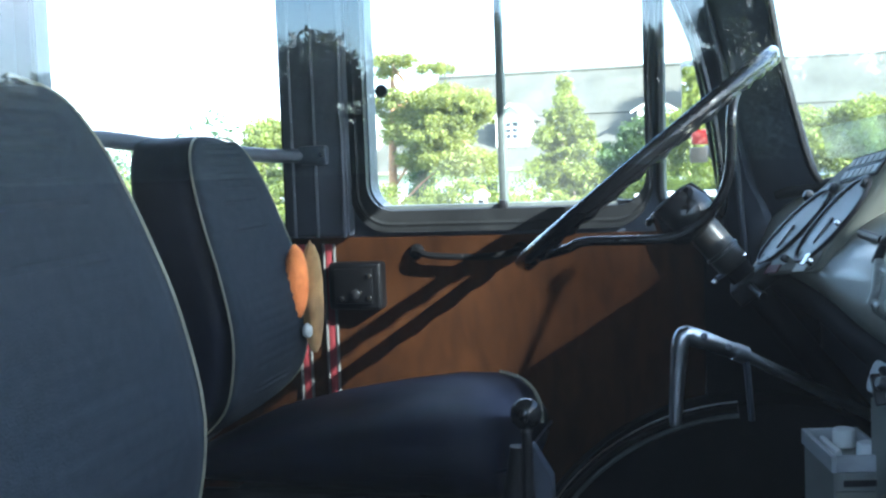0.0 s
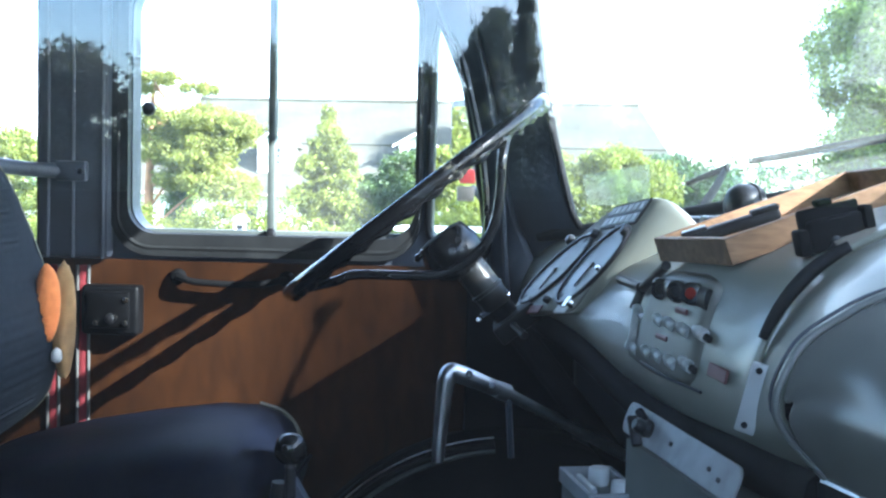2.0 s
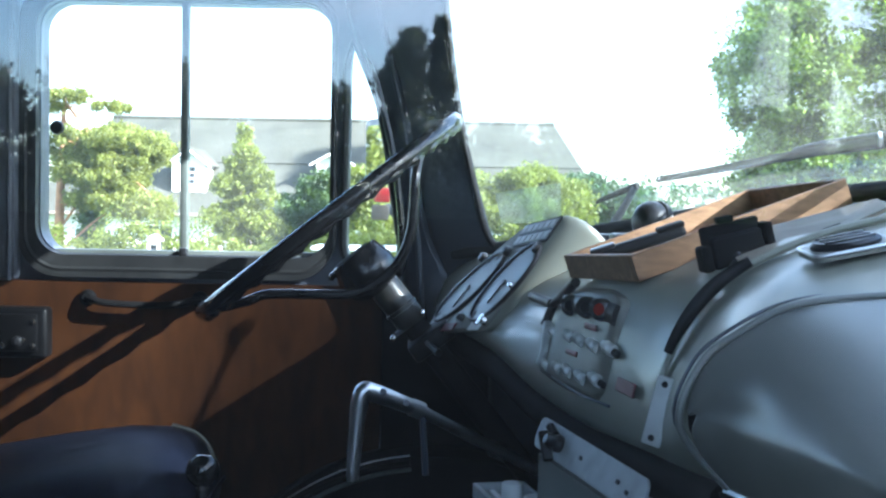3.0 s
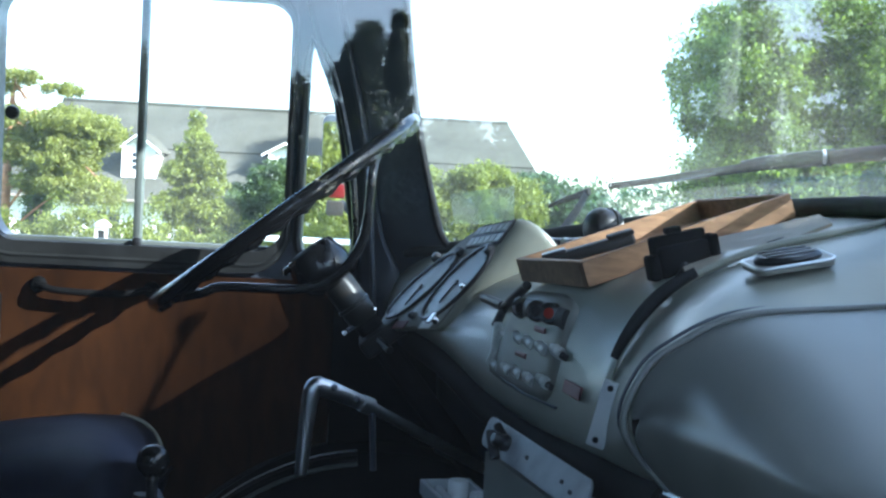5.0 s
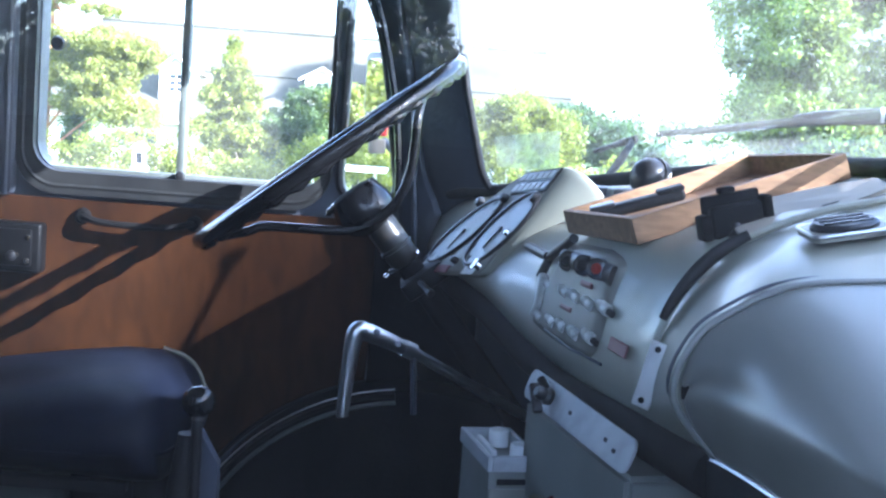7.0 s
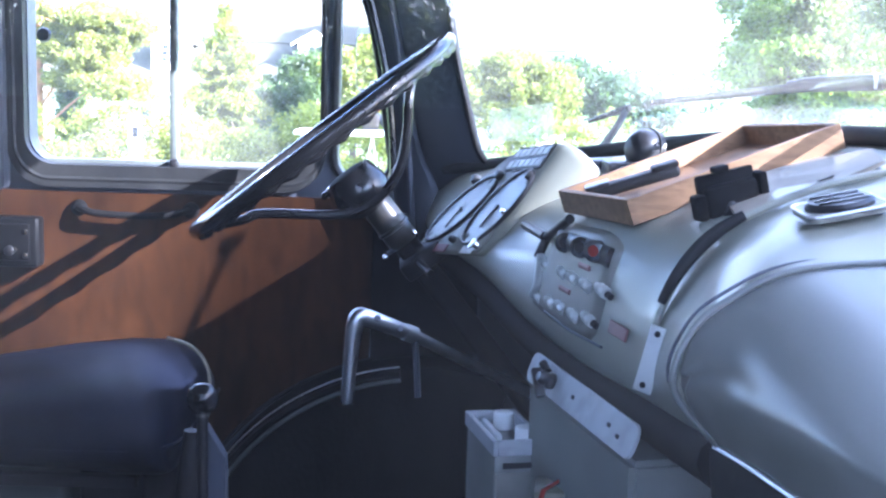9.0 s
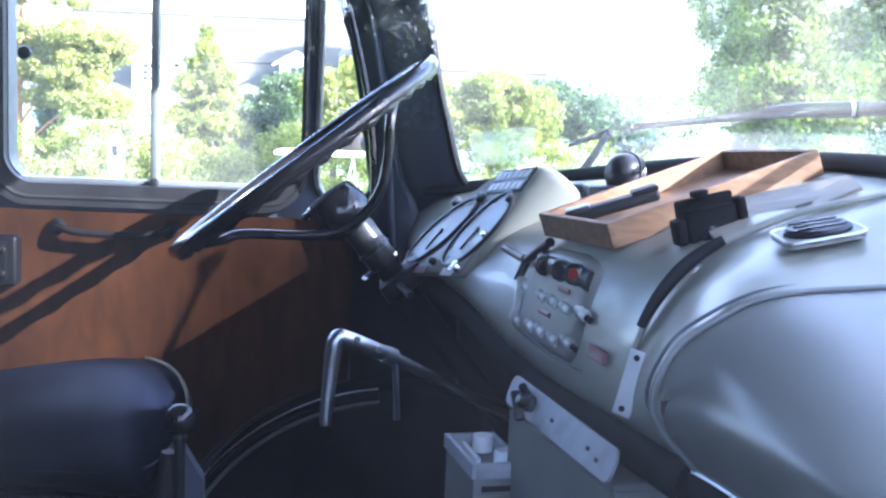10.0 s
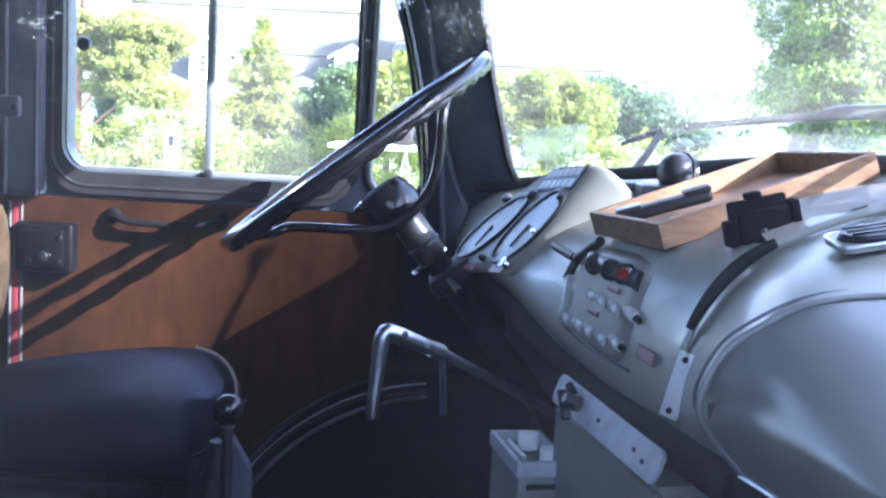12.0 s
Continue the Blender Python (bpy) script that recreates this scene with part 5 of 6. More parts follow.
TMX = pose(0.158, 1.0, 0.0, 0, 0, -8)
part("body", box((-0.026, 0.0, 0.30), (0.028, 0.05, 0.842), 0.004, 2, TMX), material("olive_tin", (0.12, 0.11, 0.06), 0.45, 0.2, vary=0.2, scale=12, dirt=0.4), tin)
part("edge", tube([TMX @ Vector((-0.026, -0.002, 0.80)), TMX @ Vector((-0.015, -0.002, 0.845)), TMX @ Vector((0.0, 0.02, 0.848))], 0.003, 8), M_REDLENS, tin, "red edge")

# ---- round black speaker by the glass ----
speaker = thing("dash_speaker", (0.31, 1.5, 1.15), "round black speaker on the dashboard top", "speaker")
CUP = Vector((-0.88, -0.42, 0.12))
SPOT = (0.319, 1.50, 1.184)
part("shell", lathe([(0.0, -0.014), (0.029, -0.014), (0.0295, -0.006), (0.0285, 0.002), (0.024, 0.011), (0.015, 0.018), (0.0, 0.021)], SPOT, CUP, 30), M_PLASTIC, speaker)
part("rim", lathe([(0.028, -0.0175), (0.0315, -0.017), (0.0315, -0.0135), (0.028, -0.013)], SPOT, CUP, 30), M_COLLAR, speaker, "grey rim ring")
part("rim", lathe([(0.025, -0.024), (0.0295, -0.0235), (0.0295, -0.020), (0.025, -0.0195)], SPOT, CUP, 30), M_COLLAR, speaker, "grey rim ring")
part("foot", box((0.268, 1.465, 1.13), (0.340, 1.535, 1.166), 0.006), M_PLASTIC, speaker)
strip2 = part("demister_slot", box((0.20, 1.56, 1.128), (0.30, 1.62, 1.163), 0.006, 2), M_PLASTIC)
tagged(strip2, "black demister duct under the windscreen", "air duct")

film = thing("windscreen_sticker", (0.18, 1.89, 1.2), "pale green translucent sticker on the windscreen", "sticker")
bm = bmesh.new()
bm.faces.new([bm.verts.new(p) for p in ((0.117, 1.905, 1.226), (0.226, 1.835, 1.245), (0.229, 1.835, 1.176), (0.128, 1.905, 1.172))])
sheet = thicken(part("sheet", bm, M_STICKER, film), 0.0006)
sheet.visible_shadow = False

# ---- wiper and mirror outside the glass ----
wiper = thing("windscreen_wiper", (0.53, 1.2, 1.26), "long dark wiper with brown arm outside the windscreen", "wiper")
blade_line = spline([(0.367, 1.693, 1.2495), (0.418, 1.583, 1.2595), (0.463, 1.460, 1.2695), (0.498, 1.328, 1.2775), (0.515, 1.234, 1.280), (0.529, 1.157, 1.2815)], 6)
part("blade", tube(blade_line, [0.0052 + 0.0028 * i / (len(blade_line) - 1) for i in range(len(blade_line))], 8, flat=0.5), M_MATT, wiper, "black rubber blade")
part("bridge", tube(spline([(0.488, 1.375, 1.281), (0.500, 1.325, 1.2865), (0.517, 1.235, 1.289), (0.532, 1.154, 1.290)], 6), 0.0038, 8, flat=0.8), M_COLLAR, wiper, "grey metal bridge of the blade")
part("arm", tube(spline([(0.531, 1.165, 1.284), (0.540, 1.01, 1.2835), (0.545, 0.80, 1.272), (0.54, 0.56, 1.245)], 6), 0.0085, 10, flat=0.6), material("rusty_brown_metal", (0.10, 0.055, 0.04), 0.6, 0.2, vary=0.3, scale=30, dirt=0.3), wiper, "rust-brown metal arm")
part("clip", tube(spline([(0.524, 1.168, 1.292), (0.522, 1.158, 1.285), (0.524, 1.164, 1.277)], 4), 0.0022, 8), M_STRAP, wiper, "bright spring clip")
wiper2 = thing("windscreen_wiper", (0.31, 1.80, 1.17), "short dark bent wiper arm outside the windscreen", "wiper")
part("blade", tube(spline([(0.288, 1.834, 1.2125), (0.316, 1.795, 1.2270), (0.345, 1.753, 1.2400)], 6), [0.0035 + 0.0035 * i / 12 for i in range(13)], 8, flat=0.6), M_MATT, wiper2, "black rubber blade")
part("arm", tube(spline([(0.341, 1.757, 1.238), (0.329, 1.776, 1.208), (0.314, 1.797, 1.178), (0.300, 1.815, 1.145)], 5), [0.0065 + 0.0035 * i / 15 for i in range(16)], 8, flat=0.6), M_BODY, wiper2, "dark metal arm")
part("end_mark", box((0.3675, 1.684, 1.249), (0.3715, 1.6865, 1.2535), 0.0005, 1), M_WHITE, wiper, "small white mark")

# Unseen; placed up the sun line to cast its shadow on the door.
wand = thing("marker_wand", (0.76, 1.385, 1.0), "thin dark corner marker wand with bulb tip", "marker wand")
W_D = Vector((0.45, 0, 1.0)).normalized()
W_H = Vector((-0.378, 2.085, 0.945)) - SUN_WAY * (0.70 / SUN_WAY.y)
part("stalk", tube([W_H, W_H - W_D * 0.52, Vector((0.60, W_H.y, 1.02))], 0.0045, 8), M_BODY, wand)
part("bulb", lathe([(0.0, -0.028), (0.007, -0.024), (0.011, -0.008), (0.0125, 0.006), (0.009, 0.017), (0.0, 0.021)], W_H, W_D, 16), M_PLASTIC, wand)

mirror = thing("wing_mirror", (-0.12, 2.35, 1.2), "tall exterior driving mirror with pale rim", "mirror")
m_n = Vector((-0.70, -0.71, 0.0)).normalized()
MM = frame_of((-0.118, 2.36, 1.322), (0.75, -0.66, 0), m_n)
part("shell", loft([[MM @ Vector((x, y, h)) for x, y in rrect(-0.042 + g, -0.070 + g, 0.042 - g, 0.070 - g, 0.016)] for h, g in ((-0.03, 0.02), (-0.018, 0.003), (0.0, 0.0), (0.004, 0.002))], closed=True), M_LABEL, mirror)
# Red and tan blocks painted in place of what the mirror glass reflects.
part("mirrored_red", box((-0.128, 2.335, 1.208), (-0.092, 2.35, 1.240), 0.006, 2), material("bright_red_block", (0.55, 0.03, 0.03), 0.25, vary=0.1, scale=40, coat=0.5), mirror, "red block standing for mirrored bodywork")
part("mirrored_tan", box((-0.132, 2.340, 1.170), (-0.094, 2.352, 1.203), 0.005, 2), M_PLY, mirror, "tan block standing for mirrored bodywork")
mg = bpy.data.materials.new("mirror_glass")
mg.use_nodes = True
mg.node_tree.nodes["Principled BSDF"].inputs["Metallic"].default_value = 1.0
mg.node_tree.nodes["Principled BSDF"].inputs["Roughness"].default_value = 0.02
mg.node_tree.nodes["Principled BSDF"].inputs["Base Color"].default_value = (0.85, 0.87, 0.87, 1)
part("glass", loft([[MM @ Vector((x, y, h)) for x, y in rrect(-0.037, -0.064, 0.037, 0.054, 0.012)] for h in (0.0035, 0.0055)], closed=True), mg, mirror, "mirror glass")
part("stay", tube([(-0.10, 2.365, 1.35), (-0.04, 2.30, 1.42), (0.03, 2.16, 1.45)], 0.008, 8), M_BODY, mirror)
part("stay", tube([(-0.10, 2.365, 1.20), (-0.02, 2.28, 1.12), (0.06, 2.16, 1.08)], 0.008, 8), M_BODY, mirror)
for z0, z1, mt, lb in ((-0.55, 0.62, material("red_coachwork", (0.42, 0.03, 0.025), 0.3, vary=0.08, scale=3, coat=0.5), "red painted metal skirt of the vehicle"), (0.62, 1.00, M_WHITE, "white painted metal waist band of the vehicle")):
    clad = part("wall_cladding", box((-2.66, 2.152, z0), (0.10, 2.160, z1), 0.003, 1), mt)
    tagged(clad, lb, "panel", kind="structure")
wheel_bm = lathe([(0.0, -0.10), (0.22, -0.10), (0.24, -0.12), (0.42, -0.12), (0.46, -0.08), (0.46, 0.08), (0.42, 0.12), (0.0, 0.12)], (0.05, 1.98, -0.53), (0, 1, 0), 32)
tyre = part("road_wheel", wheel_bm, M_RUBBER)
tagged(tyre, "black rubber road wheel under the cab", "wheel", group="road wheels")
for x, y in ((-2.2, 0.0), (0.0, -1.75), (-2.2, -1.75)):
    copy_thing(tyre, Matrix.Translation((x, y, 0)))

# ---- outdoors ----
GZ = -1.0
rows = []
for i in range(1, 41):
    r = 1.5 * 1.19 ** i
    row = []
    for j in range(49):
        a = 2 * math.pi * j / 48
        x, y = r * math.cos(a), r * math.sin(a)
        row.append((x, y, GZ + (0.1 * noise.noise(Vector((x * 0.1, y * 0.1, 0))) if r > 8 else 0)))
    rows.append(row)
bm = loft(rows)
bm.faces.new([bm.verts.new((1.79 * math.cos(2 * math.pi * j / 48), 1.79 * math.sin(2 * math.pi * j / 48), GZ)) for j in range(48)])
ground = part("ground", bm, M_GRASS, None, "", 60)
tagged(ground, "green lawn and grass ground", "ground", kind="structure")

road = part("road", box((-60, -13.0, GZ - 0.05), (60, 5.5, GZ + 0.02)), M_ASPHALT)
tagged(road, "grey asphalt yard under the vehicle", "road", kind="structure")


def leaves(clumps, per, size, seed, flat=1.0):
    """Many small leaf blades round clump centres; returns vertices and quads. clumps: (centre, radii)."""
    rng = np.random.default_rng(seed)
    vs, fs = [], []
    for c, rad in clumps:
        n = per
        pos = np.array(c) + np.clip(rng.normal(size=(n, 3)), -1.9, 1.9) * 0.62 * np.array(rad)
        a = rng.normal(size=(n, 3))
        a /= np.linalg.norm(a, axis=1)[:, None]
        b = rng.normal(size=(n, 3))
        b[:, 2] *= flat
        b = np.cross(a, b)
        b /= np.linalg.norm(b, axis=1)[:, None]
        s = size * rng.uniform(0.6, 1.35, n)[:, None]
        quad = np.stack([pos - a * s, pos - b * s * 0.5, pos + a * s, pos + b * s * 0.5], axis=1)
        base = sum(len(v) for v in vs)
        vs.append(quad.reshape(-1, 3))
        fs.append(np.arange(n * 4).reshape(n, 4) + base)
    return np.concatenate(vs), np.concatenate(fs)


def crown(name, clumps, per, size, mat, parent, seed, flat=1.0):
    v, f = leaves(clumps, per, size, seed, flat)
    me = bpy.data.meshes.new(name)
    me.from_pydata(v.tolist(), [], f.tolist())
    me.materials.append(mat)
    ob = new(name, me)
    ob.parent = parent
    ob.matrix_parent_inverse = parent.matrix_basis.inverted()
    return ob


def clumps_in(blobs, count, seed, size):
    """Clump centres scattered over the outer parts of ellipsoids (centre, radii, share)."""
    rng = np.random.default_rng(seed)
    out = []
    for c, rad, share in blobs:
        for _ in range(max(1, round(count * share))):
            d = rng.normal(size=3)
            d /= np.linalg.norm(d)
            k = rng.uniform(0.3, 1.0) ** 0.5
            s = size * rng.uniform(0.6, 1.4)
            out.append((np.array(c) + d * k * np.array(rad), (s, s, s * 0.75)))
    return out


def tree(label, base, trunk_top, trunk_r, blobs, count, per, clump, leaf, mat, bark, seed, limbs=7, category="tree", group="", name="tree"):
    t = thing(name, base, label, category, group)
    rng = np.random.default_rng(seed + 50)
    b, tp = Vector(base), Vector(trunk_top)
    mid = b.lerp(tp, 0.5) + Vector((rng.normal() * 0.06, rng.normal() * 0.06, 0)) * (tp - b).length * 0.3
    line = spline([b - Vector((0, 0, 0.1)), mid, tp], 6)
    part("trunk", tube(line, [trunk_r * (1 - 0.75 * i / (len(line) - 1)) for i in range(len(line))], 10), bark, t)
    cl = clumps_in(blobs, count, seed, clump)
    bm = bmesh.new()
    for i in range(limbs):
        p = line[int(len(line) * (0.35 + 0.6 * i / max(1, limbs))) % len(line)]
        q = Vector(cl[int(rng.integers(len(cl)))][0])
        tube(spline([p, p.lerp(q, 0.5) + Vector((0, 0, 0.08 * (q - p).length)), q], 4), [trunk_r * 0.22 * (1 - 0.1 * k) for k in range(9)], 6, bm=bm)
    part("limbs", bm, bark, t)
    crown("crown", cl, per, leaf, mat, t, seed)
    return t


# pine with broad needle pads beside the lawn
tree("spreading pine with orange bark and broad needle pads", (-6.75, 20.0, GZ), (-6.62, 20.0, 3.2), 0.13,
     [((-6.35, 20, 2.25), (0.62, 0.9, 0.28), 0.15), ((-5.65, 19.9, 2.30), (0.58, 0.9, 0.24), 0.13), ((-5.1, 19.8, 2.18), (0.42, 0.6, 0.24), 0.08), ((-5.55, 20.0, 1.95), (0.70, 0.9, 0.24), 0.13), ((-6.35, 20.1, 1.80), (0.60, 0.9, 0.28), 0.12),
      ((-5.75, 19.8, 1.62), (0.62, 0.9, 0.22), 0.12), ((-5.45, 19.7, 1.24), (0.74, 0.8, 0.17), 0.13), ((-5.15, 19.6, 1.08), (0.52, 0.7, 0.12), 0.06), ((-6.1, 19.9, 1.25), (0.42, 0.6, 0.14), 0.05), ((-6.5, 20, 3.05), (0.46, 0.6, 0.07), 0.035), ((-5.85, 20, 2.88), (0.36, 0.5, 0.05), 0.022), ((-6.75, 20, 2.86), (0.2, 0.3, 0.05), 0.01)],
     760, 150, 0.10, 0.026, L_PINE, M_BARK, 3, 12)
tree("slim dark tree standing beside the pine", (-6.42, 21.0, GZ), (-6.4, 21.0, 1.5), 0.08,
     [((-6.42, 21, 1.1), (0.22, 0.3, 0.4), 0.5), ((-6.42, 21, 0.45), (0.26, 0.3, 0.45), 0.5)], 70, 120, 0.12, 0.035, L_DARK, M_BARK_GREY, 5, 4)
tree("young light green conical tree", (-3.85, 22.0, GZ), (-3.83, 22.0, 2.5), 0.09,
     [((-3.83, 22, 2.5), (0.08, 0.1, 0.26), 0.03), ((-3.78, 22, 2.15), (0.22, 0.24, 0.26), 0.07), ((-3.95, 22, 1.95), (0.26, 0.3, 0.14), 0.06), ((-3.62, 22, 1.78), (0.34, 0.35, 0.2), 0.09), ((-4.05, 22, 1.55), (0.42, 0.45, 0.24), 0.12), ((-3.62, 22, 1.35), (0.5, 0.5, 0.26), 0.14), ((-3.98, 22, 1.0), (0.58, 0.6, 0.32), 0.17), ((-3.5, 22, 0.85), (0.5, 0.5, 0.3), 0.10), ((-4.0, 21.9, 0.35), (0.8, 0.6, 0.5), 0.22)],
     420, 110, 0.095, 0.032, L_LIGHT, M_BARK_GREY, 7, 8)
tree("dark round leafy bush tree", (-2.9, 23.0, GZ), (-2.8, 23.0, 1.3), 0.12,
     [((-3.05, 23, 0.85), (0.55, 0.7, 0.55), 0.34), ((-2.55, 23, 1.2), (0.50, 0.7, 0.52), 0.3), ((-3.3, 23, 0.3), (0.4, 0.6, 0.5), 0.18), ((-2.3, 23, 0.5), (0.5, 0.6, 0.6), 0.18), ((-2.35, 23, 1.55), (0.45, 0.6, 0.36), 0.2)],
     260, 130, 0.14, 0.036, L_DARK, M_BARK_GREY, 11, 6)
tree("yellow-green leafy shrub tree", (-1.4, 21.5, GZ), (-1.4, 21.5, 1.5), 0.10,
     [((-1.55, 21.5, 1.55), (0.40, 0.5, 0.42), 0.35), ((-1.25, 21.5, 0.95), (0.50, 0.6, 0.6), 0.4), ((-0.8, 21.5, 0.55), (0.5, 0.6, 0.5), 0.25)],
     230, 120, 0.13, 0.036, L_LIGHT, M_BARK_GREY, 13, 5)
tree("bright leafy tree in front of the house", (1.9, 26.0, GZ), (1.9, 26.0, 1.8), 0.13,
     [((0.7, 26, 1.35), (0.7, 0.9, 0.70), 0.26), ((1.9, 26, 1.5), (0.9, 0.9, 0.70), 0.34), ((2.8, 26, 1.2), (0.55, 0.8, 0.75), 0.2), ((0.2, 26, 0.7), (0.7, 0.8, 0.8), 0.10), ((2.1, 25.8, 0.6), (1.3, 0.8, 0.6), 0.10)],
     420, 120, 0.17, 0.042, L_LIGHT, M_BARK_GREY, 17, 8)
tree("dark green tree beyond the road", (5.2, 42.0, GZ), (5.3, 42.0, 2.0), 0.2,
     [((5.1, 42, 1.6), (1.1, 1.2, 1.0), 0.45), ((6.6, 42, 1.2), (1.2, 1.2, 0.8), 0.35), ((8.0, 42, 0.5), (1.1, 1, 0.7), 0.2)],
     240, 50, 0.32, 0.11, L_FAR, M_BARK_GREY, 19, 7)
tree("tall broad maple with dense green leaves", (4.2, 15.0, GZ), (5.3, 15.0, 4.6), 0.28,
     [((4.35, 14, 2.9), (1.0, 1.1, 0.95), 0.14), ((5.2, 14.4, 3.7), (1.5, 1.3, 0.7), 0.15), ((4.6, 14, 1.75), (1.05, 1.2, 0.65), 0.14), ((6.2, 14, 2.5), (1.4, 1.2, 1.2), 0.24), ((7.8, 15, 3.6), (2.2, 1.8, 1.6), 0.20), ((6.4, 15, 4.9), (1.6, 1.5, 0.9), 0.09), ((7.5, 15, 1.7), (1.8, 1.5, 1.0), 0.08), ((5.4, 14.3, 2.3), (1.2, 1.0, 0.9), 0.12)],
     1500, 170, 0.15, 0.034, L_BIG, M_BARK_GREY, 23, 14)
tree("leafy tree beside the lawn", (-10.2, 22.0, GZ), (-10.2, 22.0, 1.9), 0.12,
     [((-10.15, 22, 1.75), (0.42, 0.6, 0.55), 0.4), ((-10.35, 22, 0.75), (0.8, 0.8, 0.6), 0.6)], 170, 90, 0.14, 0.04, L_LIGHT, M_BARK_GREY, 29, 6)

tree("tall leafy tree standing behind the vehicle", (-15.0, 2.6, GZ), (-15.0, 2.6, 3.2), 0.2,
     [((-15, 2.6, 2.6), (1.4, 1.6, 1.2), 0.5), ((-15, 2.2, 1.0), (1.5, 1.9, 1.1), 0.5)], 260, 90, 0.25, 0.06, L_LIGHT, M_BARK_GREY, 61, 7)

hedge_blobs = []
rng = np.random.default_rng(5)
for i in range(26):
    x = -24 + i * 1.75 + rng.normal() * 0.3
    if -13 < x < -3.5:
        h = 0.15
    else:
        h = 0.45 + 0.35 * rng.random()
    hedge_blobs.append(((x, 27 + rng.normal() * 1.5, GZ + 0.55 + h / 2), (1.25, 0.8, 0.55 + h), 1 / 26))
hedge = thing("hedge", (-2, 27, GZ), "uneven row of green garden shrubs", "hedge", kind="stuff")
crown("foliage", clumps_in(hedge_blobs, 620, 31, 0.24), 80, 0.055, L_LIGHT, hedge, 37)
low_blobs = [((-9.2 + i * 0.42 + rng.normal() * 0.15, 18.6 + rng.normal() * 0.6, GZ + 0.9 + 0.5 * rng.random()), (0.42, 0.5, 0.55 + 0.3 * rng.random()), 1 / 20) for i in range(20)]
shrubs = thing("shrubs", (-3, 17.5, GZ), "low garden shrubs with pale flowers", "shrub", kind="stuff")
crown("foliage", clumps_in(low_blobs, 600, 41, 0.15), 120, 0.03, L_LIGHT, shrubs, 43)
crown("blossom", clumps_in(low_blobs[1:5], 18, 45, 0.10), 30, 0.04, M_WHITE, shrubs, 47)
far_blobs = [((-90 + i * 7 + rng.normal() * 2, 120 + rng.normal() * 8, GZ + 2.2 + rng.random() * 1.2), (5, 4, 3.0 + 1.5 * rng.random()), 1 / 30) for i in range(30)]
woods = thing("distant_woods", (0, 120, GZ), "distant line of dark green woods", "woods", kind="stuff")
crown("foliage", clumps_in(far_blobs, 480, 53, 1.3), 40, 0.35, L_FAR, woods, 59)

# dark trees on the near side, which the door glass mirrors
near_rng = np.random.default_rng(91)
NEAR = [(-17.5 + 2.0 * k + near_rng.normal() * 0.3, (3.3, 3.3, 3.4, 3.3, 3.8, 4.2, 3.9)[k] + 0.4 * near_rng.random(), 1.5) for k in range(7)]
NEAR += [(-3.5, 3.25, 0.7), (-2.4, 3.7, 0.65), (-0.3, 3.1, 0.9), (1.2, 3.0, 1.0), (3.0, 3.8, 1.3), (5.0, 5.0, 1.3), (7.0, 6.0, 1.6), (9.6, 6.2, 1.7), (12.0, 6.4, 1.8)]
for k, (x, h, w) in enumerate(NEAR):
    y = -24.0 + near_rng.normal() * 0.4
    d = h - GZ
    tree("dense dark broadleaf tree at the edge of the yard", (x, y, GZ), (x, y, h - 0.5), 0.16,
         [((x, y, h - 0.14 * d), (w * 0.5, 0.9, 0.13 * d), 0.16), ((x, y, h - 0.34 * d), (w * 0.85, 1.0, 0.22 * d), 0.34), ((x, y, h - 0.68 * d), (w, 1.0, 0.30 * d), 0.50)],
         210, 110, 0.32, 0.085, L_DARK if x > 2 else L_NEAR, M_BARK_GREY, 70 + k, 5, group="trees at the edge of the yard")
tree("tall dark conifer at the edge of the yard", (-0.9, -24.0, GZ), (-0.85, -24.0, 4.5), 0.15,
     [((-0.75, -24, 4.72), (0.14, 0.2, 0.22), 0.06), ((-0.8, -24, 4.25), (0.34, 0.4, 0.36), 0.18), ((-1.2, -24, 3.85), (0.22, 0.3, 0.22), 0.08), ((-0.85, -24, 3.6), (0.42, 0.5, 0.4), 0.24), ((-1.0, -24, 2.4), (0.7, 0.6, 0.9), 0.44)],
     190, 150, 0.17, 0.05, L_NEAR, M_BARK_GREY, 99, 6)
tree("slim dark conifer at the edge of the yard", (-0.15, -24.3, GZ), (-0.12, -24.3, 4.9), 0.12,
     [((-0.10, -24.3, 5.05), (0.07, 0.1, 0.25), 0.06), ((-0.12, -24.3, 4.55), (0.18, 0.2, 0.35), 0.16), ((-0.10, -24.3, 3.95), (0.28, 0.3, 0.4), 0.28), ((-0.15, -24.3, 3.2), (0.36, 0.4, 0.5), 0.5)],
     130, 130, 0.12, 0.045, L_NEAR, M_BARK_GREY, 103, 5)
back_blobs = [((-20 + i * 1.5 + near_rng.normal() * 0.3, -26.0 + near_rng.normal() * 0.2, 1.0 if 7 < i < 10 else 0.3), (1.1, 0.6, 2.4 if 7 < i < 10 else 1.5 + (0.8 if i > 13 else 0)), 1 / 24) for i in range(26)]
back_hedge = thing("hedge", (0, -26.0, GZ), "dense dark hedge behind the yard trees", "hedge", kind="stuff")
crown("foliage", clumps_in(back_blobs, 1300, 93, 0.42), 90, 0.14, L_NEAR, back_hedge, 95)
# Unseen dark walls, added to keep sunlit ground out of the door glass.
M_BAFFLE = material("dark_baffle", (0.028, 0.025, 0.022), 0.9, specular=0.2, vary=0.3, scale=6, bump=0.4, bump_scale=60, stretch=(8, 8, 1))
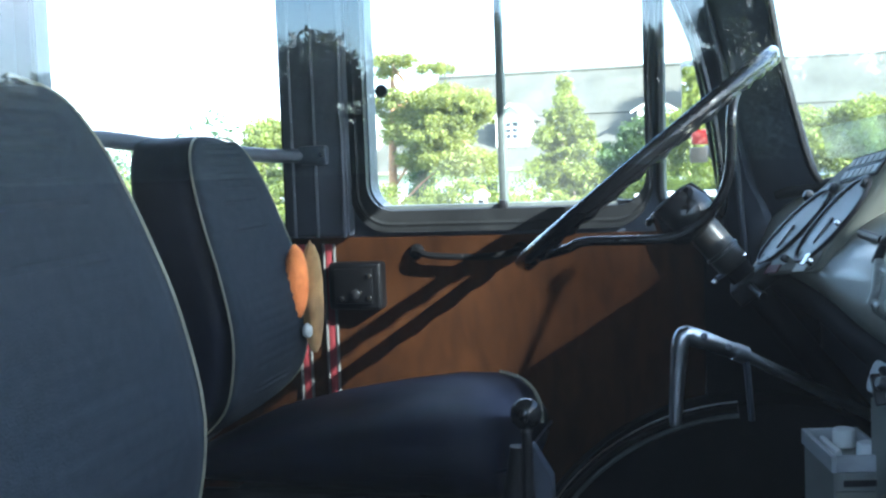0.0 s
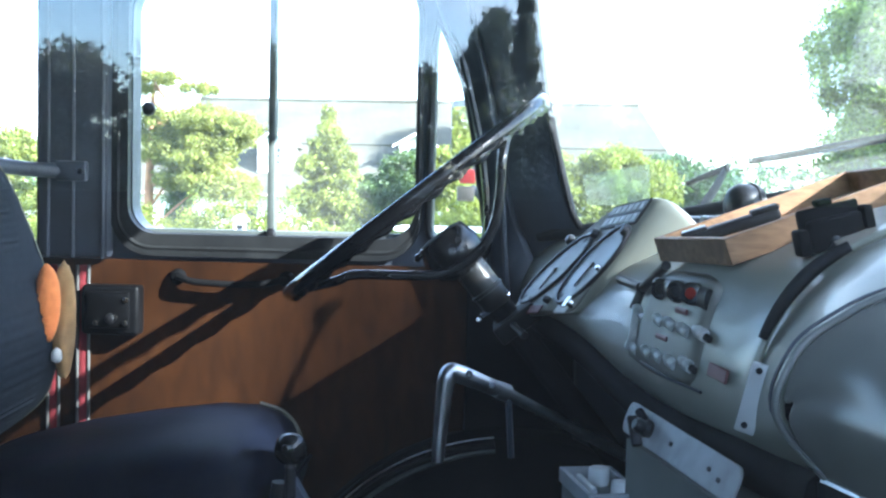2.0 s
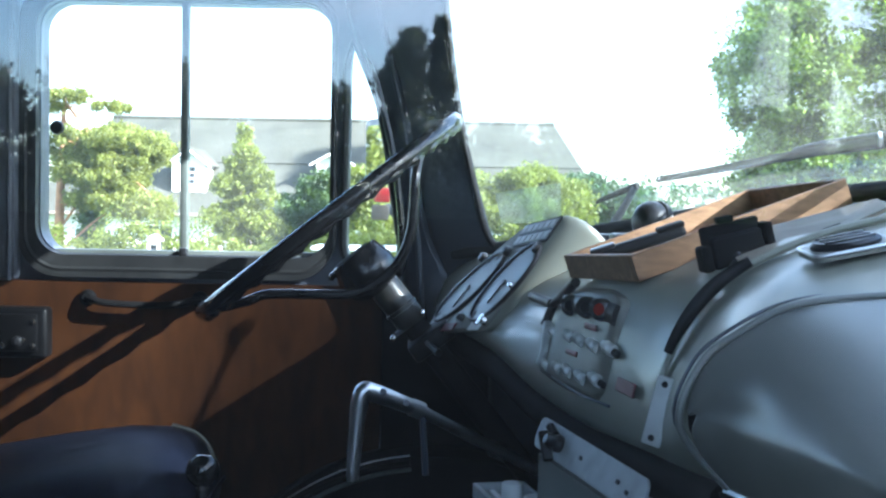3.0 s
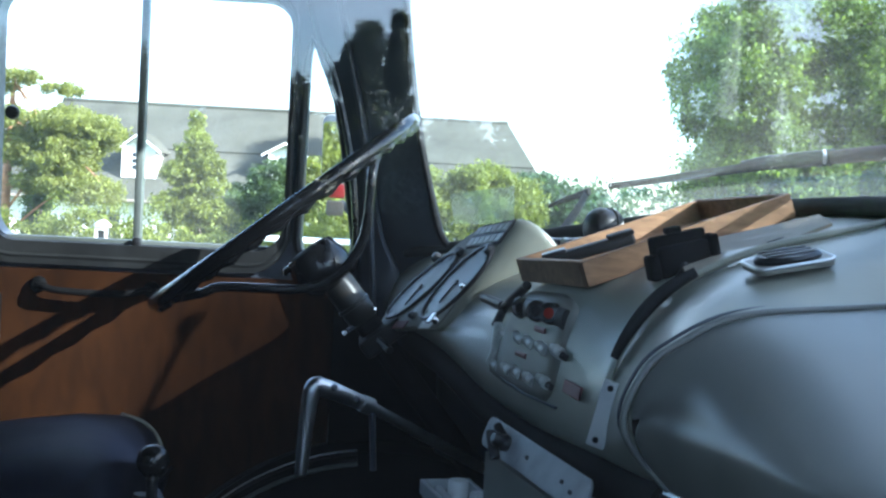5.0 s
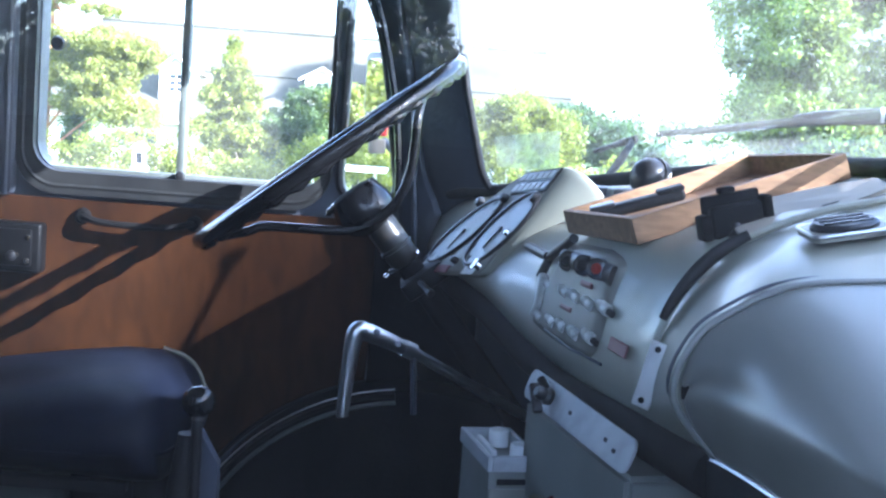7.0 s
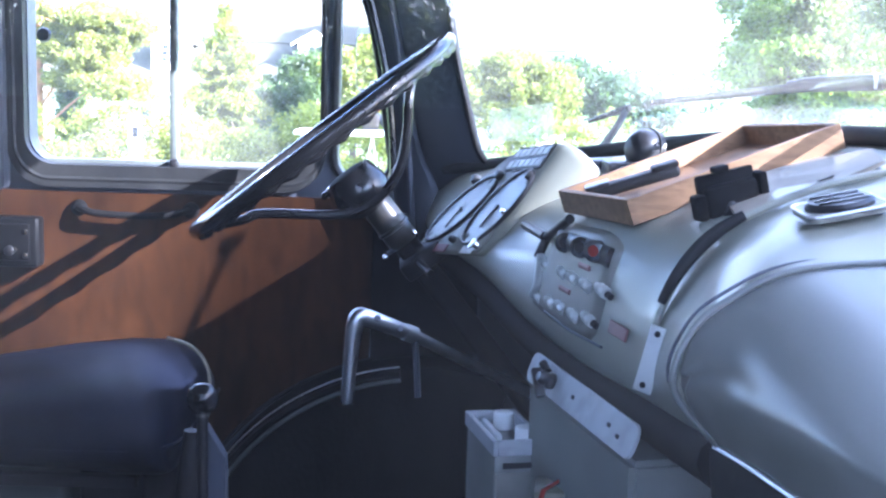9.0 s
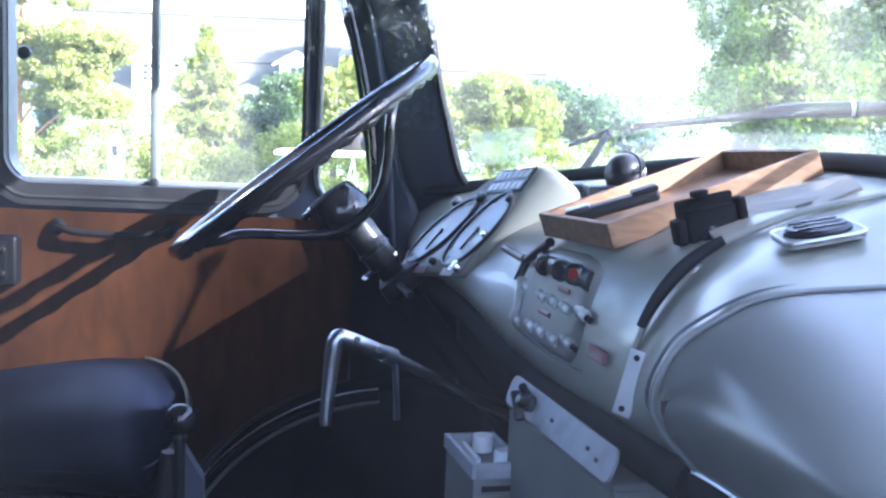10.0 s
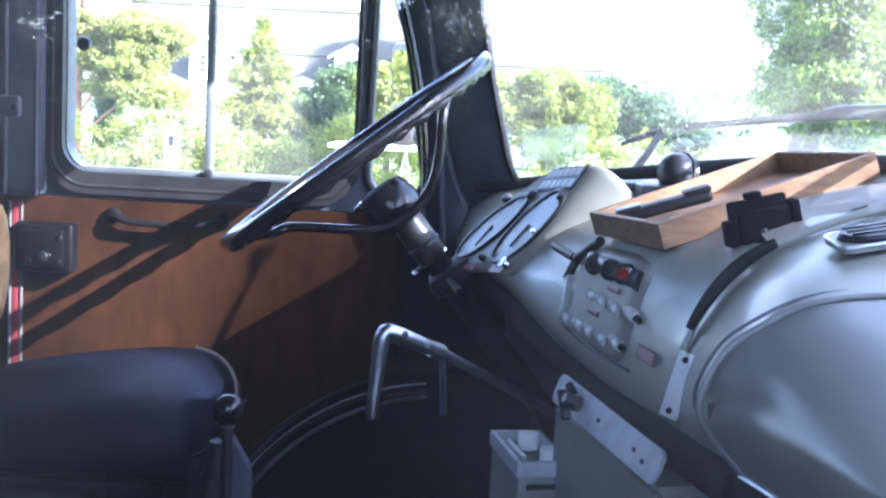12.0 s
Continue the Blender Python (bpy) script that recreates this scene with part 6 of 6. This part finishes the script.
for y, z1, x0, x1 in ((-8.6, 1.12, -16.0, 12.0), (-2.7, 0.64, -9.0, 7.0)):
    fence_bm = loft([[(x, y, GZ), (x, y, z1), (x, y - 0.35, z1 - 0.45), (x, y - 0.35, GZ)] for x in (x0, x1)], closed=True)
    fence = part("wall_baffle", fence_bm, M_BAFFLE, None, "", 0)
    tagged(fence, "added dark wall hiding bright ground from the glass", "fence", kind="structure")

# unseen tree added towards the sun; its crown shades seats, cowl and door
added_shade_tree = tree("added unseen tree shading the vehicle", (11.7, -5.7, GZ), (11.7, -5.7, 10.5), 0.22,
     [((11.7, -5.7, 9.10), (1.3, 1.3, 1.08), 0.57), ((11.9, -5.8, 11.2), (1.5, 1.5, 1.2), 0.38), ((11.7, -3.08, 7.65), (0.5, 0.42, 0.55), 0.10)], 440, 90, 0.22, 0.075, L_NEAR, M_BARK_GREY, 301, 10, group="trees near the vehicle")

# Unseen leaf clumps, added on the sun line to shade the hood's flank.
shade_rng = np.random.default_rng(307)
shade_clumps = []
for k in range(10):
    d = 0.4 * shade_rng.normal()
    shade_clumps.append(((11.7 + d, -4.13 - 0.49 * d + 0.04 * shade_rng.normal(), 8.145 + 0.6 * d + 0.022 * shade_rng.normal()), (0.05, 0.05, 0.035)))
crown("branch_leaves", shade_clumps, 30, 0.035, L_NEAR, added_shade_tree, 309)

# unseen tree, added so its crown keeps the high sky off the cab
tree("added unseen tree blocking sky on the passenger side", (4.8, -7.6, GZ), (3.6, -7.2, 6.4), 0.26,
     [((1.6, -6.4, 6.6), (2.6, 1.7, 1.3), 0.5), ((-1.6, -6.6, 6.2), (1.9, 1.5, 1.1), 0.28), ((3.6, -7.0, 7.6), (2.0, 1.6, 1.2), 0.22)], 330, 80, 0.36, 0.11, L_NEAR, M_BARK_GREY, 331, 10, group="trees near the vehicle")

# unseen tree, added so its crown shades a part of the house roof
tree("added unseen tree shading the house roof", (17.2, 37.0, GZ), (17.2, 37.0, 16.5), 0.3,
     [((17.0, 37.0, 15.3), (1.7, 1.6, 1.1), 0.7), ((18.3, 37.0, 14.4), (1.2, 1.0, 0.8), 0.3)], 260, 70, 0.3, 0.12, L_DARK, M_BARK_GREY, 401, 8)

# ---- the house across the lawn ----
house = thing("house", (-4.5, 49, GZ), "white house with dark hipped roof and dormers", "house")
EZ, RZ = 0.82, 4.92
part("wall", box((-15.6, 44.6, GZ - 0.2), (6.0, 55.4, EZ + 0.1)), M_HOUSEWHITE, house, "white painted board wall")
bm = bmesh.new()
v = [bm.verts.new(p) for p in ((-16.2, 44.0, EZ), (6.6, 44.0, EZ), (6.6, 56.0, EZ), (-16.2, 56.0, EZ), (-14.4, 50.0, RZ), (4.7, 50.0, RZ))]
for f in ((0, 1, 5, 4), (1, 2, 5), (2, 3, 4, 5), (3, 0, 4), (3, 2, 1, 0)):
    bm.faces.new([v[i] for i in f])
roof = part("roof", bm, M_ROOF, house, "dark grey felt roof", 0)
part("ridge", tube([(-14.4, 50, RZ + 0.02), (4.7, 50, RZ + 0.02)], 0.09, 8), M_ROOF, roof)
part("gutter", tube([(-16.2, 43.95, EZ - 0.03), (6.6, 43.95, EZ - 0.03)], 0.07, 8), M_PLY, roof)
part("batten", tube([(-15.0, 47.05, 2.95), (5.6, 47.05, 2.95)], 0.03, 6), M_ROOF, roof)


def dormer(x, z0, ze, zp, w, y=45.2, grid=True):
    bm = bmesh.new()
    pts = [(x - w, z0), (x + w, z0), (x + w, ze), (x, zp - 0.06), (x - w, ze)]
    d = part("dormer", plate(pts, [], y, y + 4.2, bm), M_HOUSEWHITE, house, "white dormer", 0)
    s = (zp - ze) / (w + 0.18)
    bm = plate([(x - w - 0.22, ze - 0.22 * s + 0.0), (x, zp), (x + w + 0.22, ze - 0.22 * s), (x + w + 0.22, ze - 0.22 * s + 0.07), (x, zp + 0.09), (x - w - 0.22, ze - 0.22 * s + 0.07)], [], y - 0.25, y + 4.2)
    part("dormer_roof", bm, M_ROOF, house, "dark dormer roof", 0)
    part("verge", plate([(x - w - 0.24, ze - 0.24 * s - 0.06), (x, zp - 0.06), (x + w + 0.24, ze - 0.24 * s - 0.06), (x + w + 0.24, ze - 0.24 * s + 0.02), (x, zp + 0.03), (x - w - 0.24, ze - 0.24 * s + 0.02)], [], y - 0.30, y - 0.252), M_HOUSEWHITE, house, "white verge board", 0)
    if grid:
        win = part("window", box((x - 0.30, y - 0.03, z0 + 0.25), (x + 0.30, y - 0.004, ze - 0.05)), M_HOUSEWHITE, house, "white sash window")
        zz = [z0 + 0.33 + i * (ze - 0.1 - z0 - 0.35) / 3 for i in range(4)]
        for i in range(3):
            for u in (-0.24, 0.03):
                part("pane", box((x + u, y - 0.045, zz[i]), (x + u + 0.21, y - 0.032, zz[i + 1] - 0.07)), M_DARKPANE, win)
    return d


dormer(-10.04, 1.70, 2.86, 3.40, 0.66)
dormer(-4.38, 1.60, 2.95, 3.33, 0.66)
dormer(1.45, -0.2, 0.95, 1.50, 0.75, y=43.4, grid=False)
for x in (-13.6, -11.0, -7.6, -4.0, -0.5, 3.0):
    win = part("window", box((x - 0.55, 44.53, -0.55), (x + 0.55, 44.598, 0.42)), M_HOUSEWHITE, house, "white framed window")
    for u in (-0.46, 0.04):
        part("pane", box((x + u, 44.50, -0.46), (x + u + 0.42, 44.528, 0.34)), M_DARKPANE, win)

# ---- garden things ----
lantern = thing("stone_lantern", (-4.03, 16.0, GZ), "pale stone garden lantern among shrubs", "lantern")
M_STONE = material("pale_granite", (0.40, 0.385, 0.35), 0.85, vary=0.2, scale=6, bump=0.5, bump_scale=60)
LX, LY = -4.03, 16.0
part("post", lathe([(0.16, 0), (0.17, 0.12), (0.10, 0.2), (0.085, 1.2), (0.12, 1.38), (0.13, 1.44), (0, 1.44)], (LX, LY, GZ), (0, 0, 1), 8), M_STONE, lantern)
part("light_box", plate([(LX - 0.085, 0.44), (LX + 0.085, 0.44), (LX + 0.085, 0.68), (LX - 0.085, 0.68)], [[(LX - 0.05, 0.48), (LX + 0.05, 0.48), (LX + 0.05, 0.63), (LX - 0.05, 0.63)]], LY - 0.085, LY - 0.03), M_STONE, lantern)
part("light_back", box((LX - 0.085, LY - 0.029, 0.44), (LX + 0.085, LY + 0.085, 0.68)), M_DARKPANE, lantern, "dark opening of the lantern")
part("cap", lathe([(0.13, 1.68), (0.125, 1.71), (0.06, 1.76), (0.0, 1.78)], (LX, LY, GZ), (0, 0, 1), 6), M_STONE, lantern)
swing = thing("garden_swing", (-1.2, 16.0, GZ), "white tubular garden swing with flat canopy", "garden swing")
part("canopy", box((-1.80, 15.6, 0.60), (-0.58, 16.5, 0.66), 0.02), M_WHITE, swing)
for x in (-1.65, -0.75):
    for s in (-1, 1):
        part("leg", tube([(x, 16.05, 0.58), (x + 0.25 * s, 16.05 + 0.5 * s, GZ)], 0.016, 8), M_WHITE, swing)
part("seat", box((-1.6, 15.85, -0.55), (-0.8, 16.25, -0.48), 0.02), M_WHITE, swing)
part("backrest", box((-1.6, 16.25, -0.48), (-0.8, 16.31, -0.05), 0.02), M_WHITE, swing)
